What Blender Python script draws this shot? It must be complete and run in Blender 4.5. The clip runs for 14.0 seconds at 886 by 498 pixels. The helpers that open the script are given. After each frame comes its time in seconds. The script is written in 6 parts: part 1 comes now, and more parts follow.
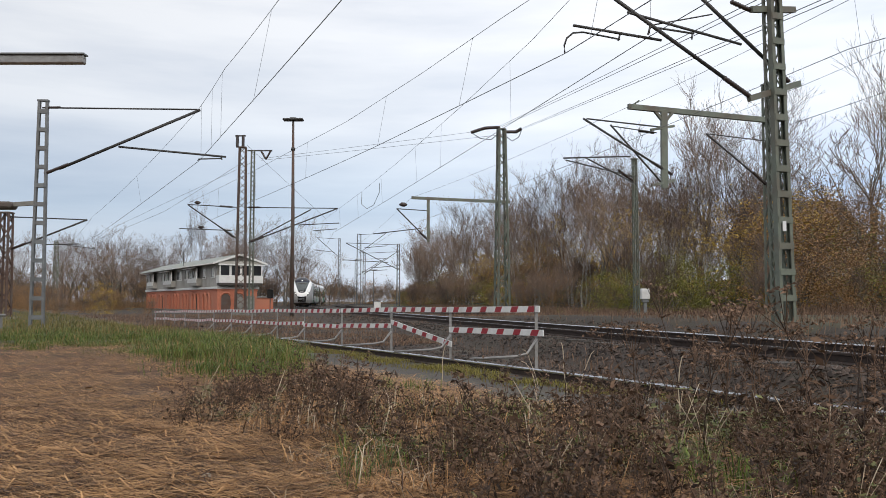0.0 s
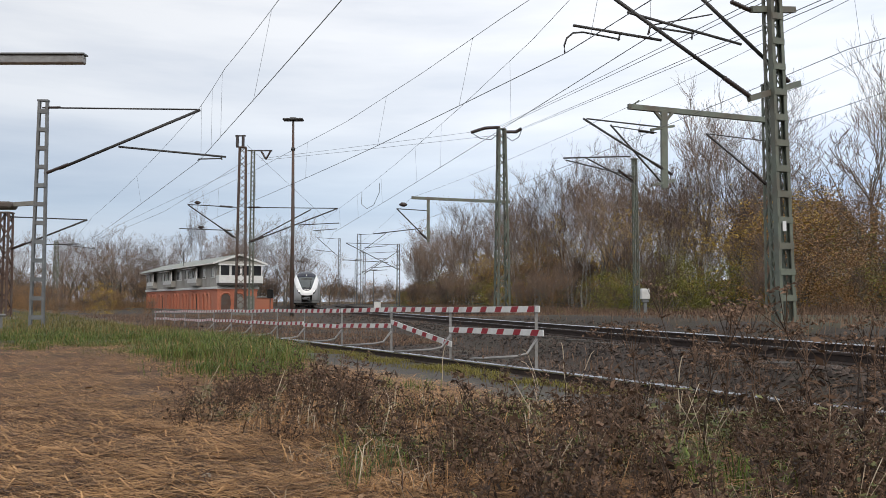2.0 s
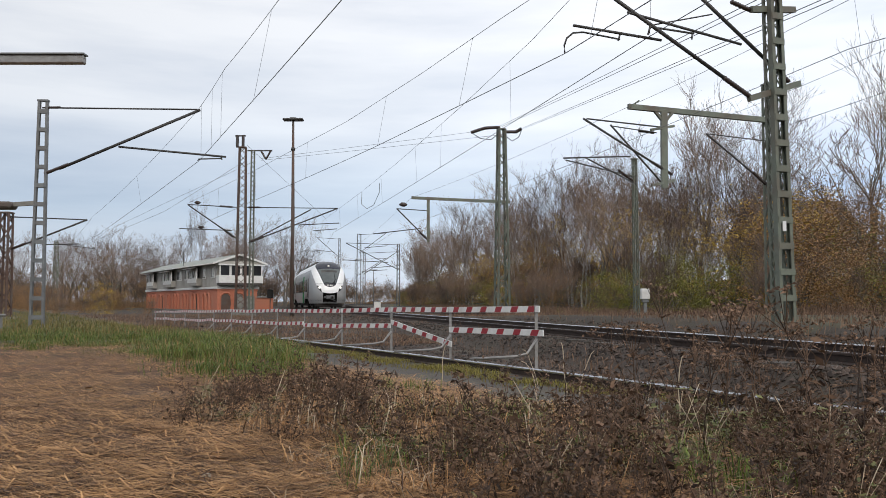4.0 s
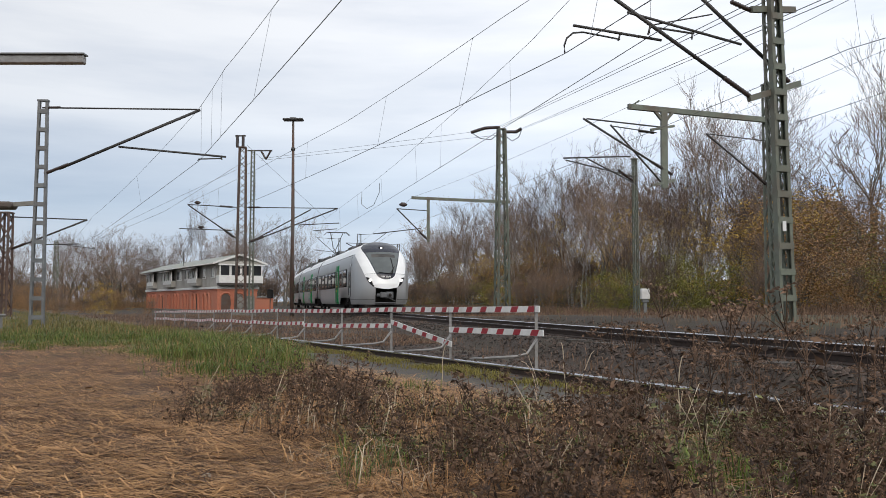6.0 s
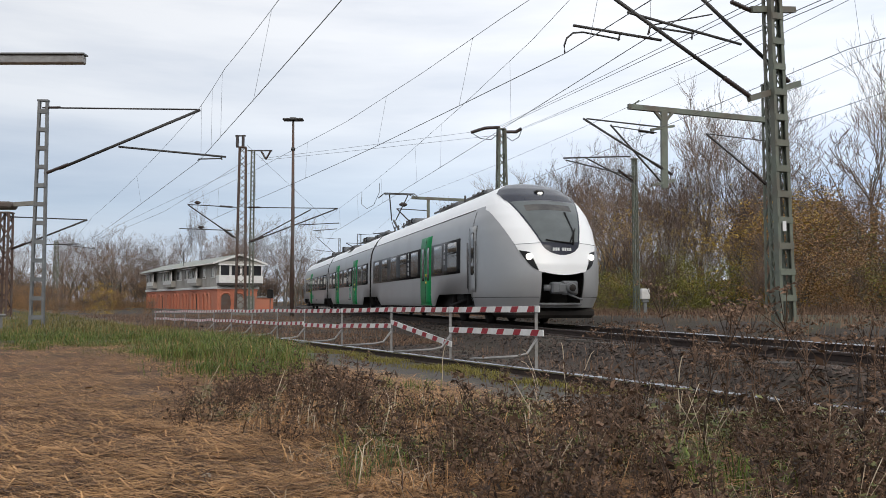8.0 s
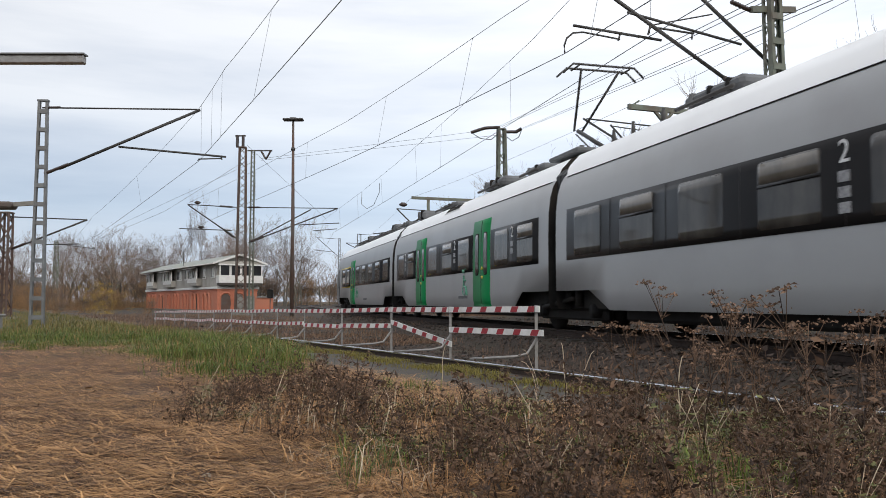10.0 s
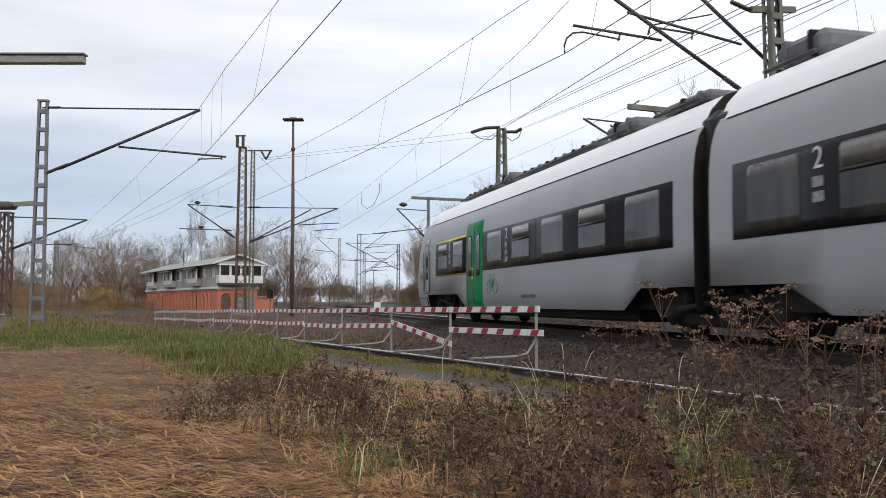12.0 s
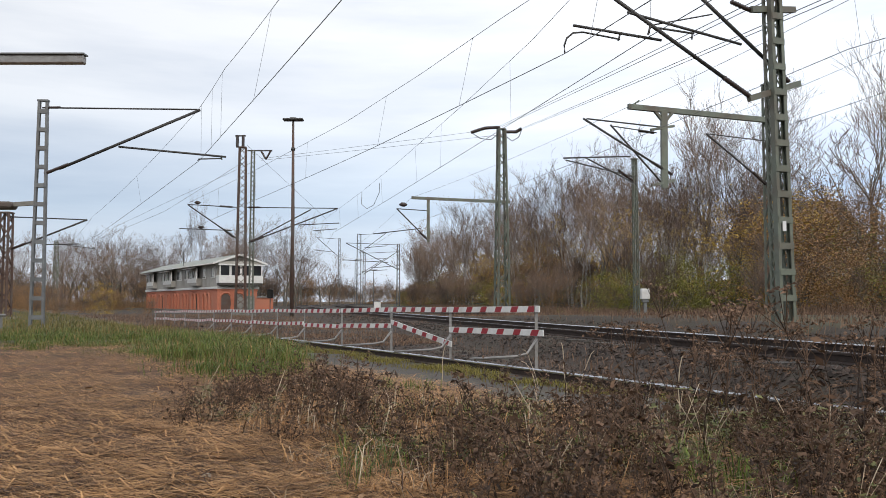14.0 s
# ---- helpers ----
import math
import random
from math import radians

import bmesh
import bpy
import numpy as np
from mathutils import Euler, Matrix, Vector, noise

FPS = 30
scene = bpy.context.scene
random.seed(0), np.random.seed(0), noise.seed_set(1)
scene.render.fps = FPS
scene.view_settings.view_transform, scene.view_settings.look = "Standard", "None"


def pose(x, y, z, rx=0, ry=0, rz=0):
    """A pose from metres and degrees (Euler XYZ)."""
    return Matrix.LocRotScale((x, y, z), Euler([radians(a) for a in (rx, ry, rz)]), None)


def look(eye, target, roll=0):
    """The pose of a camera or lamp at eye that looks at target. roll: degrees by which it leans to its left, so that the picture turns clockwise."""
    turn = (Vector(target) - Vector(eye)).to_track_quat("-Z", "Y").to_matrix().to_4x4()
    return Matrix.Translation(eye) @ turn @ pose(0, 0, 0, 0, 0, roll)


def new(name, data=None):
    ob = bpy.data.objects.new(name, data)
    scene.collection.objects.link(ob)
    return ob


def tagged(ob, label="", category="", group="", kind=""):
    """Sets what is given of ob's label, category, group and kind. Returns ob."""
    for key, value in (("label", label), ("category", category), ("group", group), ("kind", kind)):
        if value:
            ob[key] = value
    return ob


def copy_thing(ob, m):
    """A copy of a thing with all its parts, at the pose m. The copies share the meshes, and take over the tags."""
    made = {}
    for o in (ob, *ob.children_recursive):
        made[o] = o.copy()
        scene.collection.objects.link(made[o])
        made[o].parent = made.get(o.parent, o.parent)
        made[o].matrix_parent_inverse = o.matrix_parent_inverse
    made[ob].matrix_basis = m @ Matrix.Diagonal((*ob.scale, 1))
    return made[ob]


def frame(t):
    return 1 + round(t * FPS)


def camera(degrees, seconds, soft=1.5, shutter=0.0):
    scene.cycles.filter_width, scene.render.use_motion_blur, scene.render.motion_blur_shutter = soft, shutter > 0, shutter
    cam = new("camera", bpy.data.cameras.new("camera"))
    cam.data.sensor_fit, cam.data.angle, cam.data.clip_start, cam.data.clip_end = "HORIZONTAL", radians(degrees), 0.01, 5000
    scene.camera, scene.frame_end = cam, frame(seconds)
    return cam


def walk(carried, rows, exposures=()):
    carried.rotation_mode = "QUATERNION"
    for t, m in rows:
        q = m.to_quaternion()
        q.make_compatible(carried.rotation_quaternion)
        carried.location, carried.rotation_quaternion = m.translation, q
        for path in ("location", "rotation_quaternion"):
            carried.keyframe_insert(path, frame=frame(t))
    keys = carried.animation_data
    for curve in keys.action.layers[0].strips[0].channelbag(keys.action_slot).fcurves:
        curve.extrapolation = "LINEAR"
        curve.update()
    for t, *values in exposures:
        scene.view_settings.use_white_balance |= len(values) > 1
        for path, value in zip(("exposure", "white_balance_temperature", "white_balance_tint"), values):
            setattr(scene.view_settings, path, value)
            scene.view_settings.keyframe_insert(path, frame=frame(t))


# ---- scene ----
# camera: low tripod beside a railway yard, standing still
cam = camera(56.8, 14.0, soft=0.65, shutter=0.15)
CAM = pose(0, 0, 0.85, 90 + 3.67, 0, 0)
walk(cam, [(0, CAM), (14.0, CAM)], exposures=[(0, -0.13), (8.2, -0.13), (10.3, -0.05), (13.2, -0.05), (14.0, -0.02)])

# ---- light: bright overcast sky with a weak wide sun ----
SUN_AZ, SUN_EL = radians(165), radians(32)      # azimuth clockwise from +Y
world = bpy.data.worlds.new("overcast_sky")
scene.world = world
world.use_nodes = True


def build_world():
    nt = world.node_tree
    nt.nodes.clear()
    N, L = nt.nodes.new, nt.links.new
    out, bg = N("ShaderNodeOutputWorld"), N("ShaderNodeBackground")
    sky = N("ShaderNodeTexSky")
    sky.sky_type, sky.sun_disc = "NISHITA", False
    sky.sun_elevation, sky.sun_rotation = SUN_EL, SUN_AZ
    sky.air_density, sky.dust_density = 1.0, 2.0
    tc, mp = N("ShaderNodeTexCoord"), N("ShaderNodeMapping")
    mp.inputs["Scale"].default_value = (1.0, 1.0, 7.0)
    mp.inputs["Rotation"].default_value = (0, radians(4), 0)
    mp.inputs["Location"].default_value = (0.35, 0.2, 0.1)
    nz = N("ShaderNodeTexNoise")
    nz.inputs["Scale"].default_value, nz.inputs["Detail"].default_value, nz.inputs["Roughness"].default_value = 1.7, 8, 0.55
    rp = N("ShaderNodeValToRGB")
    rp.color_ramp.elements[0].position, rp.color_ramp.elements[0].color = 0.30, (0.64, 0.69, 0.77, 1)
    rp.color_ramp.elements[1].position, rp.color_ramp.elements[1].color = 0.62, (0.92, 0.93, 0.95, 1)
    e = rp.color_ramp.elements.new(0.48)
    e.color = (0.80, 0.825, 0.87, 1)
    scl = N("ShaderNodeMix")
    scl.data_type, scl.blend_type = "RGBA", "MULTIPLY"
    scl.inputs["Factor"].default_value = 1.0
    # the deck opens to bluish grey in a low belt, and is whiter on the sun's side
    sep = N("ShaderNodeSeparateXYZ")
    el = N("ShaderNodeValToRGB")
    stops = ((0.0, (0.86, 0.90, 0.95)), (0.06, (0.74, 0.81, 0.89)), (0.11, (0.64, 0.74, 0.85)), (0.16, (0.76, 0.83, 0.91)), (0.22, (0.96, 0.98, 1.0)), (0.34, (1.0, 1.0, 1.0)), (1.0, (1.0, 1.0, 1.0)))
    el.color_ramp.elements[0].color = (*stops[0][1], 1)
    el.color_ramp.elements[1].color = (*stops[-1][1], 1)
    for p, c in stops[1:-1]:
        e = el.color_ramp.elements.new(p)
        e.color = (*c, 1)
    az = N("ShaderNodeMapRange")
    az.inputs["From Min"].default_value, az.inputs["From Max"].default_value = -0.6, 0.45
    az.inputs["To Min"].default_value, az.inputs["To Max"].default_value = 0.94, 1.36
    mul = N("ShaderNodeMix")
    mul.data_type, mul.blend_type = "RGBA", "MULTIPLY"
    mul.inputs["Factor"].default_value = 1.0
    mixs = N("ShaderNodeMix")
    mixs.data_type = "RGBA"
    mixs.inputs["Factor"].default_value = 0.90
    gain = N("ShaderNodeMix")
    gain.data_type, gain.blend_type = "RGBA", "MULTIPLY"
    gain.inputs["Factor"].default_value = 1.0
    gain.inputs[7].default_value = (10.7, 10.8, 11.0, 1)
    L(tc.outputs["Generated"], mp.inputs[0]), L(mp.outputs[0], nz.inputs[0]), L(nz.outputs[0], rp.inputs[0])
    L(tc.outputs["Generated"], sep.inputs[0]), L(sep.outputs[2], el.inputs[0]), L(sep.outputs[0], az.inputs[0])
    L(el.outputs[0], mul.inputs[6]), L(az.outputs[0], mul.inputs[7])
    L(rp.outputs[0], scl.inputs[6]), L(mul.outputs[2], scl.inputs[7])
    L(scl.outputs[2], gain.inputs[6])
    L(sky.outputs[0], mixs.inputs[6]), L(gain.outputs[2], mixs.inputs[7])
    L(mixs.outputs[2], bg.inputs[0])
    bg.inputs[1].default_value = 0.10
    L(bg.outputs[0], out.inputs[0])


build_world()
sun_data = bpy.data.lights.new("sun", "SUN")
sun_data.energy, sun_data.angle, sun_data.color = 1.25, radians(28), (1.0, 0.93, 0.82)
sun = new("sun", sun_data)
sun.matrix_world = look((math.sin(SUN_AZ) * 60, math.cos(SUN_AZ) * 60, math.tan(SUN_EL) * 60), (0, 0, 0))


# ---- materials ----
def mat(name, c1, c2=None, scale=6.0, rough=0.7, metal=0.0, bump=0.0, c3=None, big=0.6, island=False, rand=False, spec=0.5, stretch=(1, 1, 1)):
    """Two-scale noise between c1 and c2, large stains of c3."""
    m = bpy.data.materials.new(name)
    m.use_nodes = True
    nt = m.node_tree
    N, L = nt.nodes.new, nt.links.new
    b = nt.nodes["Principled BSDF"]
    b.inputs["Roughness"].default_value, b.inputs["Metallic"].default_value = rough, metal
    b.inputs["Specular IOR Level"].default_value = spec
    c2 = c2 or tuple(v * 0.8 for v in c1)
    tc, mp = N("ShaderNodeTexCoord"), N("ShaderNodeMapping")
    mp.inputs["Scale"].default_value = stretch
    L(tc.outputs["Object"], mp.inputs[0])
    n1 = N("ShaderNodeTexNoise")
    n1.inputs["Scale"].default_value, n1.inputs["Detail"].default_value, n1.inputs["Roughness"].default_value = scale, 6, 0.65
    L(mp.outputs[0], n1.inputs[0])
    rp = N("ShaderNodeValToRGB")
    rp.color_ramp.elements[0].position, rp.color_ramp.elements[1].position = 0.32, 0.68
    rp.color_ramp.elements[0].color, rp.color_ramp.elements[1].color = (*c2, 1), (*c1, 1)
    fac = n1.outputs[0]
    if island or rand:
        src = N("ShaderNodeNewGeometry").outputs["Random Per Island"] if island else N("ShaderNodeObjectInfo").outputs["Random"]
        mx = N("ShaderNodeMath")
        mx.operation = "MULTIPLY_ADD"
        mx.inputs[1].default_value, mx.inputs[2].default_value = 0.5, -0.25
        ad = N("ShaderNodeMath")
        L(src, mx.inputs[0]), L(mx.outputs[0], ad.inputs[0]), L(n1.outputs[0], ad.inputs[1])
        fac = ad.outputs[0]
    L(fac, rp.inputs[0])
    col = rp.outputs[0]
    if c3:
        n2 = N("ShaderNodeTexNoise")
        n2.inputs["Scale"].default_value, n2.inputs["Detail"].default_value = big, 5
        L(tc.outputs["Object"], n2.inputs[0])
        r2 = N("ShaderNodeValToRGB")
        r2.color_ramp.elements[0].position, r2.color_ramp.elements[1].position = 0.46, 0.66
        mix = N("ShaderNodeMix")
        mix.data_type = "RGBA"
        L(n2.outputs[0], r2.inputs[0]), L(r2.outputs[0], mix.inputs[0])
        L(col, mix.inputs[6])
        mix.inputs[7].default_value = (*c3, 1)
        col = mix.outputs[2]
    L(col, b.inputs["Base Color"])
    if bump:
        bp = N("ShaderNodeBump")
        bp.inputs["Strength"].default_value, bp.inputs["Distance"].default_value = min(1.0, bump), 0.02
        L(n1.outputs[0], bp.inputs["Height"]), L(bp.outputs[0], b.inputs["Normal"])
    return m


def glow(name, col, power):
    m = bpy.data.materials.new(name)
    m.use_nodes = True
    b = m.node_tree.nodes["Principled BSDF"]
    b.inputs["Base Color"].default_value = (*col, 1)
    b.inputs["Emission Color"].default_value, b.inputs["Emission Strength"].default_value = (*col, 1), power
    return m


M_SOIL = mat("needle_soil", (0.17, 0.084, 0.042), (0.075, 0.039, 0.022), 9, 0.95, bump=0.8, c3=(0.10, 0.065, 0.04), big=0.9)
M_BALLAST = mat("ballast_bed", (0.064, 0.046, 0.036), (0.026, 0.019, 0.015), 14, 0.95, bump=1.0, c3=(0.05, 0.042, 0.026), big=0.5)
M_ASPHALT = mat("worn_asphalt", (0.086, 0.074, 0.064), (0.044, 0.038, 0.033), 22, 0.85, bump=0.6, c3=(0.075, 0.062, 0.042), big=1.1)
M_EARTH = mat("dark_earth", (0.062, 0.045, 0.024), (0.032, 0.024, 0.014), 3, 0.95, bump=0.6, c3=(0.055, 0.055, 0.024), big=0.15)
M_STONE = mat("ballast_stone", (0.115, 0.083, 0.066), (0.022, 0.017, 0.014), 8, 0.9, island=True)
M_RAILTOP = mat("polished_rail_head", (0.62, 0.62, 0.63), (0.45, 0.45, 0.46), 5, 0.25, 1.0)
M_RAIL = mat("rusty_rail_web", (0.05, 0.031, 0.023), (0.026, 0.017, 0.014), 12, 0.85, bump=0.3)
M_SLEEPER = mat("tarred_sleeper", (0.075, 0.065, 0.055), (0.04, 0.034, 0.03), 10, 0.9, bump=0.5)
M_GREEN_STEEL = mat("grey_green_steel", (0.175, 0.195, 0.152), (0.12, 0.135, 0.108), 4, 0.6, bump=0.15, c3=(0.13, 0.11, 0.085), big=1.2)
M_GREY_STEEL = mat("galvanised_steel", (0.22, 0.23, 0.23), (0.15, 0.155, 0.16), 6, 0.5, 0.3, c3=(0.14, 0.13, 0.12))
M_RUST_STEEL = mat("rust_brown_steel", (0.13, 0.075, 0.055), (0.08, 0.05, 0.04), 5, 0.8, bump=0.3, c3=(0.11, 0.10, 0.09))
M_DARK_STEEL = mat("dark_steel_tube", (0.07, 0.066, 0.062), (0.045, 0.042, 0.04), 6, 0.55, 0.2)
M_WIRE = mat("copper_wire_patina", (0.16, 0.165, 0.17), (0.12, 0.12, 0.125), 3, 0.5, 0.3)
M_FAR_WIRE = mat("thin_bronze_rope", (0.19, 0.20, 0.22), (0.16, 0.165, 0.18), 3, 0.5, 0.2)
M_INSUL = mat("brown_porcelain", (0.055, 0.036, 0.030), (0.035, 0.024, 0.021), 5, 0.25)
M_CAR_GREY = mat("silver_grey_paint", (0.375, 0.38, 0.385), (0.35, 0.355, 0.36), 1.2, 0.32, 0.12, c3=(0.335, 0.335, 0.34), big=0.8, stretch=(1, 0.3, 1))
M_CAR_WHITE = mat("white_paint", (0.92, 0.92, 0.915), (0.90, 0.90, 0.895), 1.5, 0.28, c3=(0.88, 0.88, 0.875), big=0.9)
M_CAR_GREEN = mat("green_door_paint", (0.006, 0.23, 0.07), (0.005, 0.195, 0.06), 1.5, 0.4, spec=0.25)
M_CAR_YELLOW = mat("yellow_stripe", (0.72, 0.55, 0.03), (0.65, 0.48, 0.03), 2, 0.4)
M_CAR_BLACK = mat("black_underframe", (0.020, 0.019, 0.018), (0.011, 0.010, 0.010), 4, 0.75, c3=(0.034, 0.028, 0.024), spec=0.2)
M_CAR_BAND = mat("black_window_band", (0.014, 0.013, 0.014), (0.010, 0.010, 0.011), 2, 0.3, spec=0.2)
M_CAR_ROOFCAP = mat("blue_grey_roof_cap", (0.026, 0.028, 0.042), (0.02, 0.022, 0.033), 2, 0.22, spec=0.35)
# paler tones in both glass colours stand for reflections and the lit interior
M_CAR_GLASS = mat("window_glass_painted_sheen", (0.105, 0.097, 0.087), (0.03, 0.028, 0.027), 1.3, 0.06, spec=0.35, stretch=(1, 1.5, 0.4))
M_CAR_GLASS_REFLECT = mat("pale_glass_painted_reflection", (0.20, 0.175, 0.145), (0.09, 0.083, 0.075), 1.6, 0.06, spec=0.4, stretch=(1, 1.2, 0.6))
M_WINDSCREEN = mat("dark_windscreen_glass", (0.13, 0.145, 0.145), (0.09, 0.10, 0.10), 1.0, 0.04, spec=0.5)
M_MARK_WHITE = mat("white_marking", (0.78, 0.78, 0.78), (0.7, 0.7, 0.7), 5, 0.5)
M_MARK_GREY = mat("faded_white_pictogram", (0.42, 0.42, 0.43), (0.16, 0.16, 0.17), 22, 0.5)
M_MARK_GREEN = mat("pale_green_marking", (0.10, 0.32, 0.21), (0.09, 0.28, 0.18), 5, 0.5)
M_RUBBER = mat("black_rubber_bellows", (0.02, 0.02, 0.02), (0.012, 0.012, 0.012), 8, 0.55, bump=0.3)
M_ROOF_GEAR = mat("roof_gear_grey", (0.15, 0.155, 0.16), (0.09, 0.092, 0.095), 3, 0.6)
M_HEADLAMP = glow("headlamp_lens", (1.0, 0.97, 0.9), 2.0)
M_BAR_WHITE = mat("white_board_paint", (0.80, 0.79, 0.77), (0.70, 0.69, 0.67), 7, 0.5, c3=(0.62, 0.60, 0.57), big=2)
M_BAR_RED = mat("red_board_paint", (0.36, 0.018, 0.03), (0.28, 0.015, 0.024), 7, 0.5)
M_POST = mat("galvanised_post", (0.34, 0.33, 0.32), (0.23, 0.22, 0.21), 10, 0.5, 0.4)


# ---- mesh helpers ----
class Geo:
    """Gathers vertices and faces of one mesh."""

    def __init__(self):
        self.v, self.f, self.m, self.smooth = [], [], [], []

    def add(self, vs, fs, mi=0, smooth=False):
        k = len(self.v)
        self.v.extend(tuple(p) for p in vs)
        self.f.extend(tuple(i + k for i in f) for f in fs)
        self.m.extend([mi] * len(fs))
        self.smooth.extend([smooth] * len(fs))
        return self

    def box(self, c, s, m=None, mi=0, bev=0.0):
        x, y, z = (a / 2 for a in s)
        if bev:
            bm = bmesh.new()
            bmesh.ops.create_cube(bm, size=1)
            for v in bm.verts:
                v.co = (v.co.x * s[0], v.co.y * s[1], v.co.z * s[2])
            bmesh.ops.bevel(bm, geom=bm.edges[:], offset=bev, segments=1, affect="EDGES")
            bm.verts.index_update()
            vs = [v.co.copy() for v in bm.verts]
            fs = [[v.index for v in f.verts] for f in bm.faces]
            bm.free()
        else:
            vs = [Vector((sx * x, sy * y, sz * z)) for sz in (-1, 1) for sy in (-1, 1) for sx in (-1, 1)]
            fs = [(0, 2, 3, 1), (4, 5, 7, 6), (0, 1, 5, 4), (2, 6, 7, 3), (0, 4, 6, 2), (1, 3, 7, 5)]
        vs = [(m @ v if m else v) + Vector(c) for v in vs]
        return self.add(vs, fs, mi)

    def bar(self, p, q, w, h, mi=0, up=(0, 0, 1)):
        """Rectangular bar from p to q."""
        p, q = Vector(p), Vector(q)
        d = (q - p).normalized()
        side = d.cross(Vector(up))
        side = side.normalized() if side.length > 1e-4 else Vector((1, 0, 0))
        top = side.cross(d).normalized()
        vs = [o + side * (sx * w / 2) + top * (sz * h / 2) for o in (p, q) for sx, sz in ((-1, -1), (1, -1), (1, 1), (-1, 1))]
        return self.add(vs, [(0, 3, 2, 1), (4, 5, 6, 7), (0, 1, 5, 4), (1, 2, 6, 5), (2, 3, 7, 6), (3, 0, 4, 7)], mi)

    def tube(self, pts, r, n=6, mi=0, caps=True):
        """Tube along points; r a radius or a list."""
        pts = [Vector(p) for p in pts]
        rs = r if isinstance(r, (list, tuple)) else [r] * len(pts)
        d0 = pts[-1] - pts[0]
        ref = Vector((0, 0, 1)) if abs(d0.normalized().z) < 0.9 else Vector((1, 0, 0))
        vs, fs = [], []
        for i, p in enumerate(pts):
            d = (pts[min(i + 1, len(pts) - 1)] - pts[max(i - 1, 0)]).normalized()
            a = d.cross(ref)
            a = a.normalized() if a.length > 1e-5 else Vector((0, 1, 0))
            b = a.cross(d)
            for k in range(n):
                t = 2 * math.pi * k / n
                vs.append(p + (a * math.cos(t) + b * math.sin(t)) * rs[i])
        for i in range(len(pts) - 1):
            for k in range(n):
                fs.append((i * n + k, i * n + (k + 1) % n, (i + 1) * n + (k + 1) % n, (i + 1) * n + k))
        if caps and n > 2:
            fs.append(tuple(range(n - 1, -1, -1)))
            fs.append(tuple((len(pts) - 1) * n + k for k in range(n)))
        return self.add(vs, fs, mi, n > 5)

    def grid(self, rows, mi=0, smooth=True, pick=None):
        """Sheet through rows of points; pick(centre) gives the material slot."""
        n = len(rows[0])
        vs = [p for row in rows for p in row]
        fs = [(i * n + j, i * n + j + 1, (i + 1) * n + j + 1, (i + 1) * n + j) for i in range(len(rows) - 1) for j in range(n - 1)]
        self.add(vs, fs, mi, smooth)
        if pick:
            for k in range(len(fs)):
                c = sum((Vector(vs[i]) for i in fs[k]), Vector()) / 4
                self.m[len(self.m) - len(fs) + k] = pick(c)
        return self

    def mesh(self, name, mats):
        me = bpy.data.meshes.new(name)
        me.from_pydata(self.v, [], self.f)
        for m in mats if isinstance(mats, (list, tuple)) else [mats]:
            me.materials.append(m)
        me.polygons.foreach_set("material_index", self.m)
        me.polygons.foreach_set("use_smooth", self.smooth)
        me.update()
        return me


def part(name, geo, mats, parent=None, label="", at=None, world=False):
    """A mesh under its thing; world: its points are given in the world, not in the thing's space."""
    ob = new(name, geo if isinstance(geo, bpy.types.Mesh) else geo.mesh(name, mats))
    if parent:
        ob.parent = parent
        if world:
            ob.matrix_parent_inverse = parent.matrix_basis.inverted()
    if at is not None:
        ob.matrix_basis = at
    return tagged(ob, label)


def thing(name, label, category, at=None, group="", kind=""):
    ob = new(name)
    ob.empty_display_size = 0.2
    if at is not None:
        ob.matrix_basis = at
    return tagged(ob, label, category, group, kind)


def smooth(a, b, x):
    t = min(1.0, max(0.0, (x - a) / (b - a)))
    return t * t * (3 - 2 * t)


# ---- plan: the main line runs straight past the camera and bends away to the right far off ----
TX, TD = 8.11, (-0.2553, 0.9669)           # main track: x where y = 0, and its direction away from the camera
BEND_AT, BEND_R = 70.0, 460.0
SX, SY, SD = 1.38, 12.04, (-0.49, 0.872)   # siding rail: a point and its direction
RAIL_TOP, SIDING_TOP = 0.25, -0.13


def line_point(s, off=0.0):
    """Centre line of the main track, s metres from abreast of the camera, off metres to the far side; and its direction."""
    a = max(0.0, s - BEND_AT) / BEND_R
    base = min(s, BEND_AT)
    fx, fy = TD
    rx, ry = fy, -fx
    x = TX + fx * base + (fx * math.sin(a) + rx * (1 - math.cos(a))) * BEND_R
    y = fy * base + (fy * math.sin(a) + ry * (1 - math.cos(a))) * BEND_R
    dx, dy = fx * math.cos(a) + rx * math.sin(a), fy * math.cos(a) + ry * math.sin(a)
    return Vector((x + dy * off, y - dx * off, 0)), Vector((dx, dy, 0))


def main_off(x, y):
    return (x - TX) * TD[1] - y * TD[0]


def siding_off(x, y):
    return (x - SX) * SD[1] - (y - SY) * SD[0]


def siding_point(s, off=0.0):
    return Vector((SX + SD[0] * s + SD[1] * off, SY + SD[1] * s - SD[0] * off, 0))


def ground_z(x, y):
    r, q = siding_off(x, y), main_off(x, y)
    z = -0.27 * smooth(-3.8, -0.8, r)
    bed = smooth(-2.1, -1.3, q)
    z = z * (1 - bed) + 0.08 * bed
    z += 0.34 * smooth(1.6, 2.6, q) * (1 - smooth(24, 44, y))
    z += 2.6 * smooth(15, 34, q) * smooth(0, 30, y + 25) * (1 - smooth(95, 150, y))
    z += 0.05 * noise.noise((x * 0.5, y * 0.5, 3)) + 0.025 * noise.noise((x * 2.1, y * 2.1, 5))
    return z


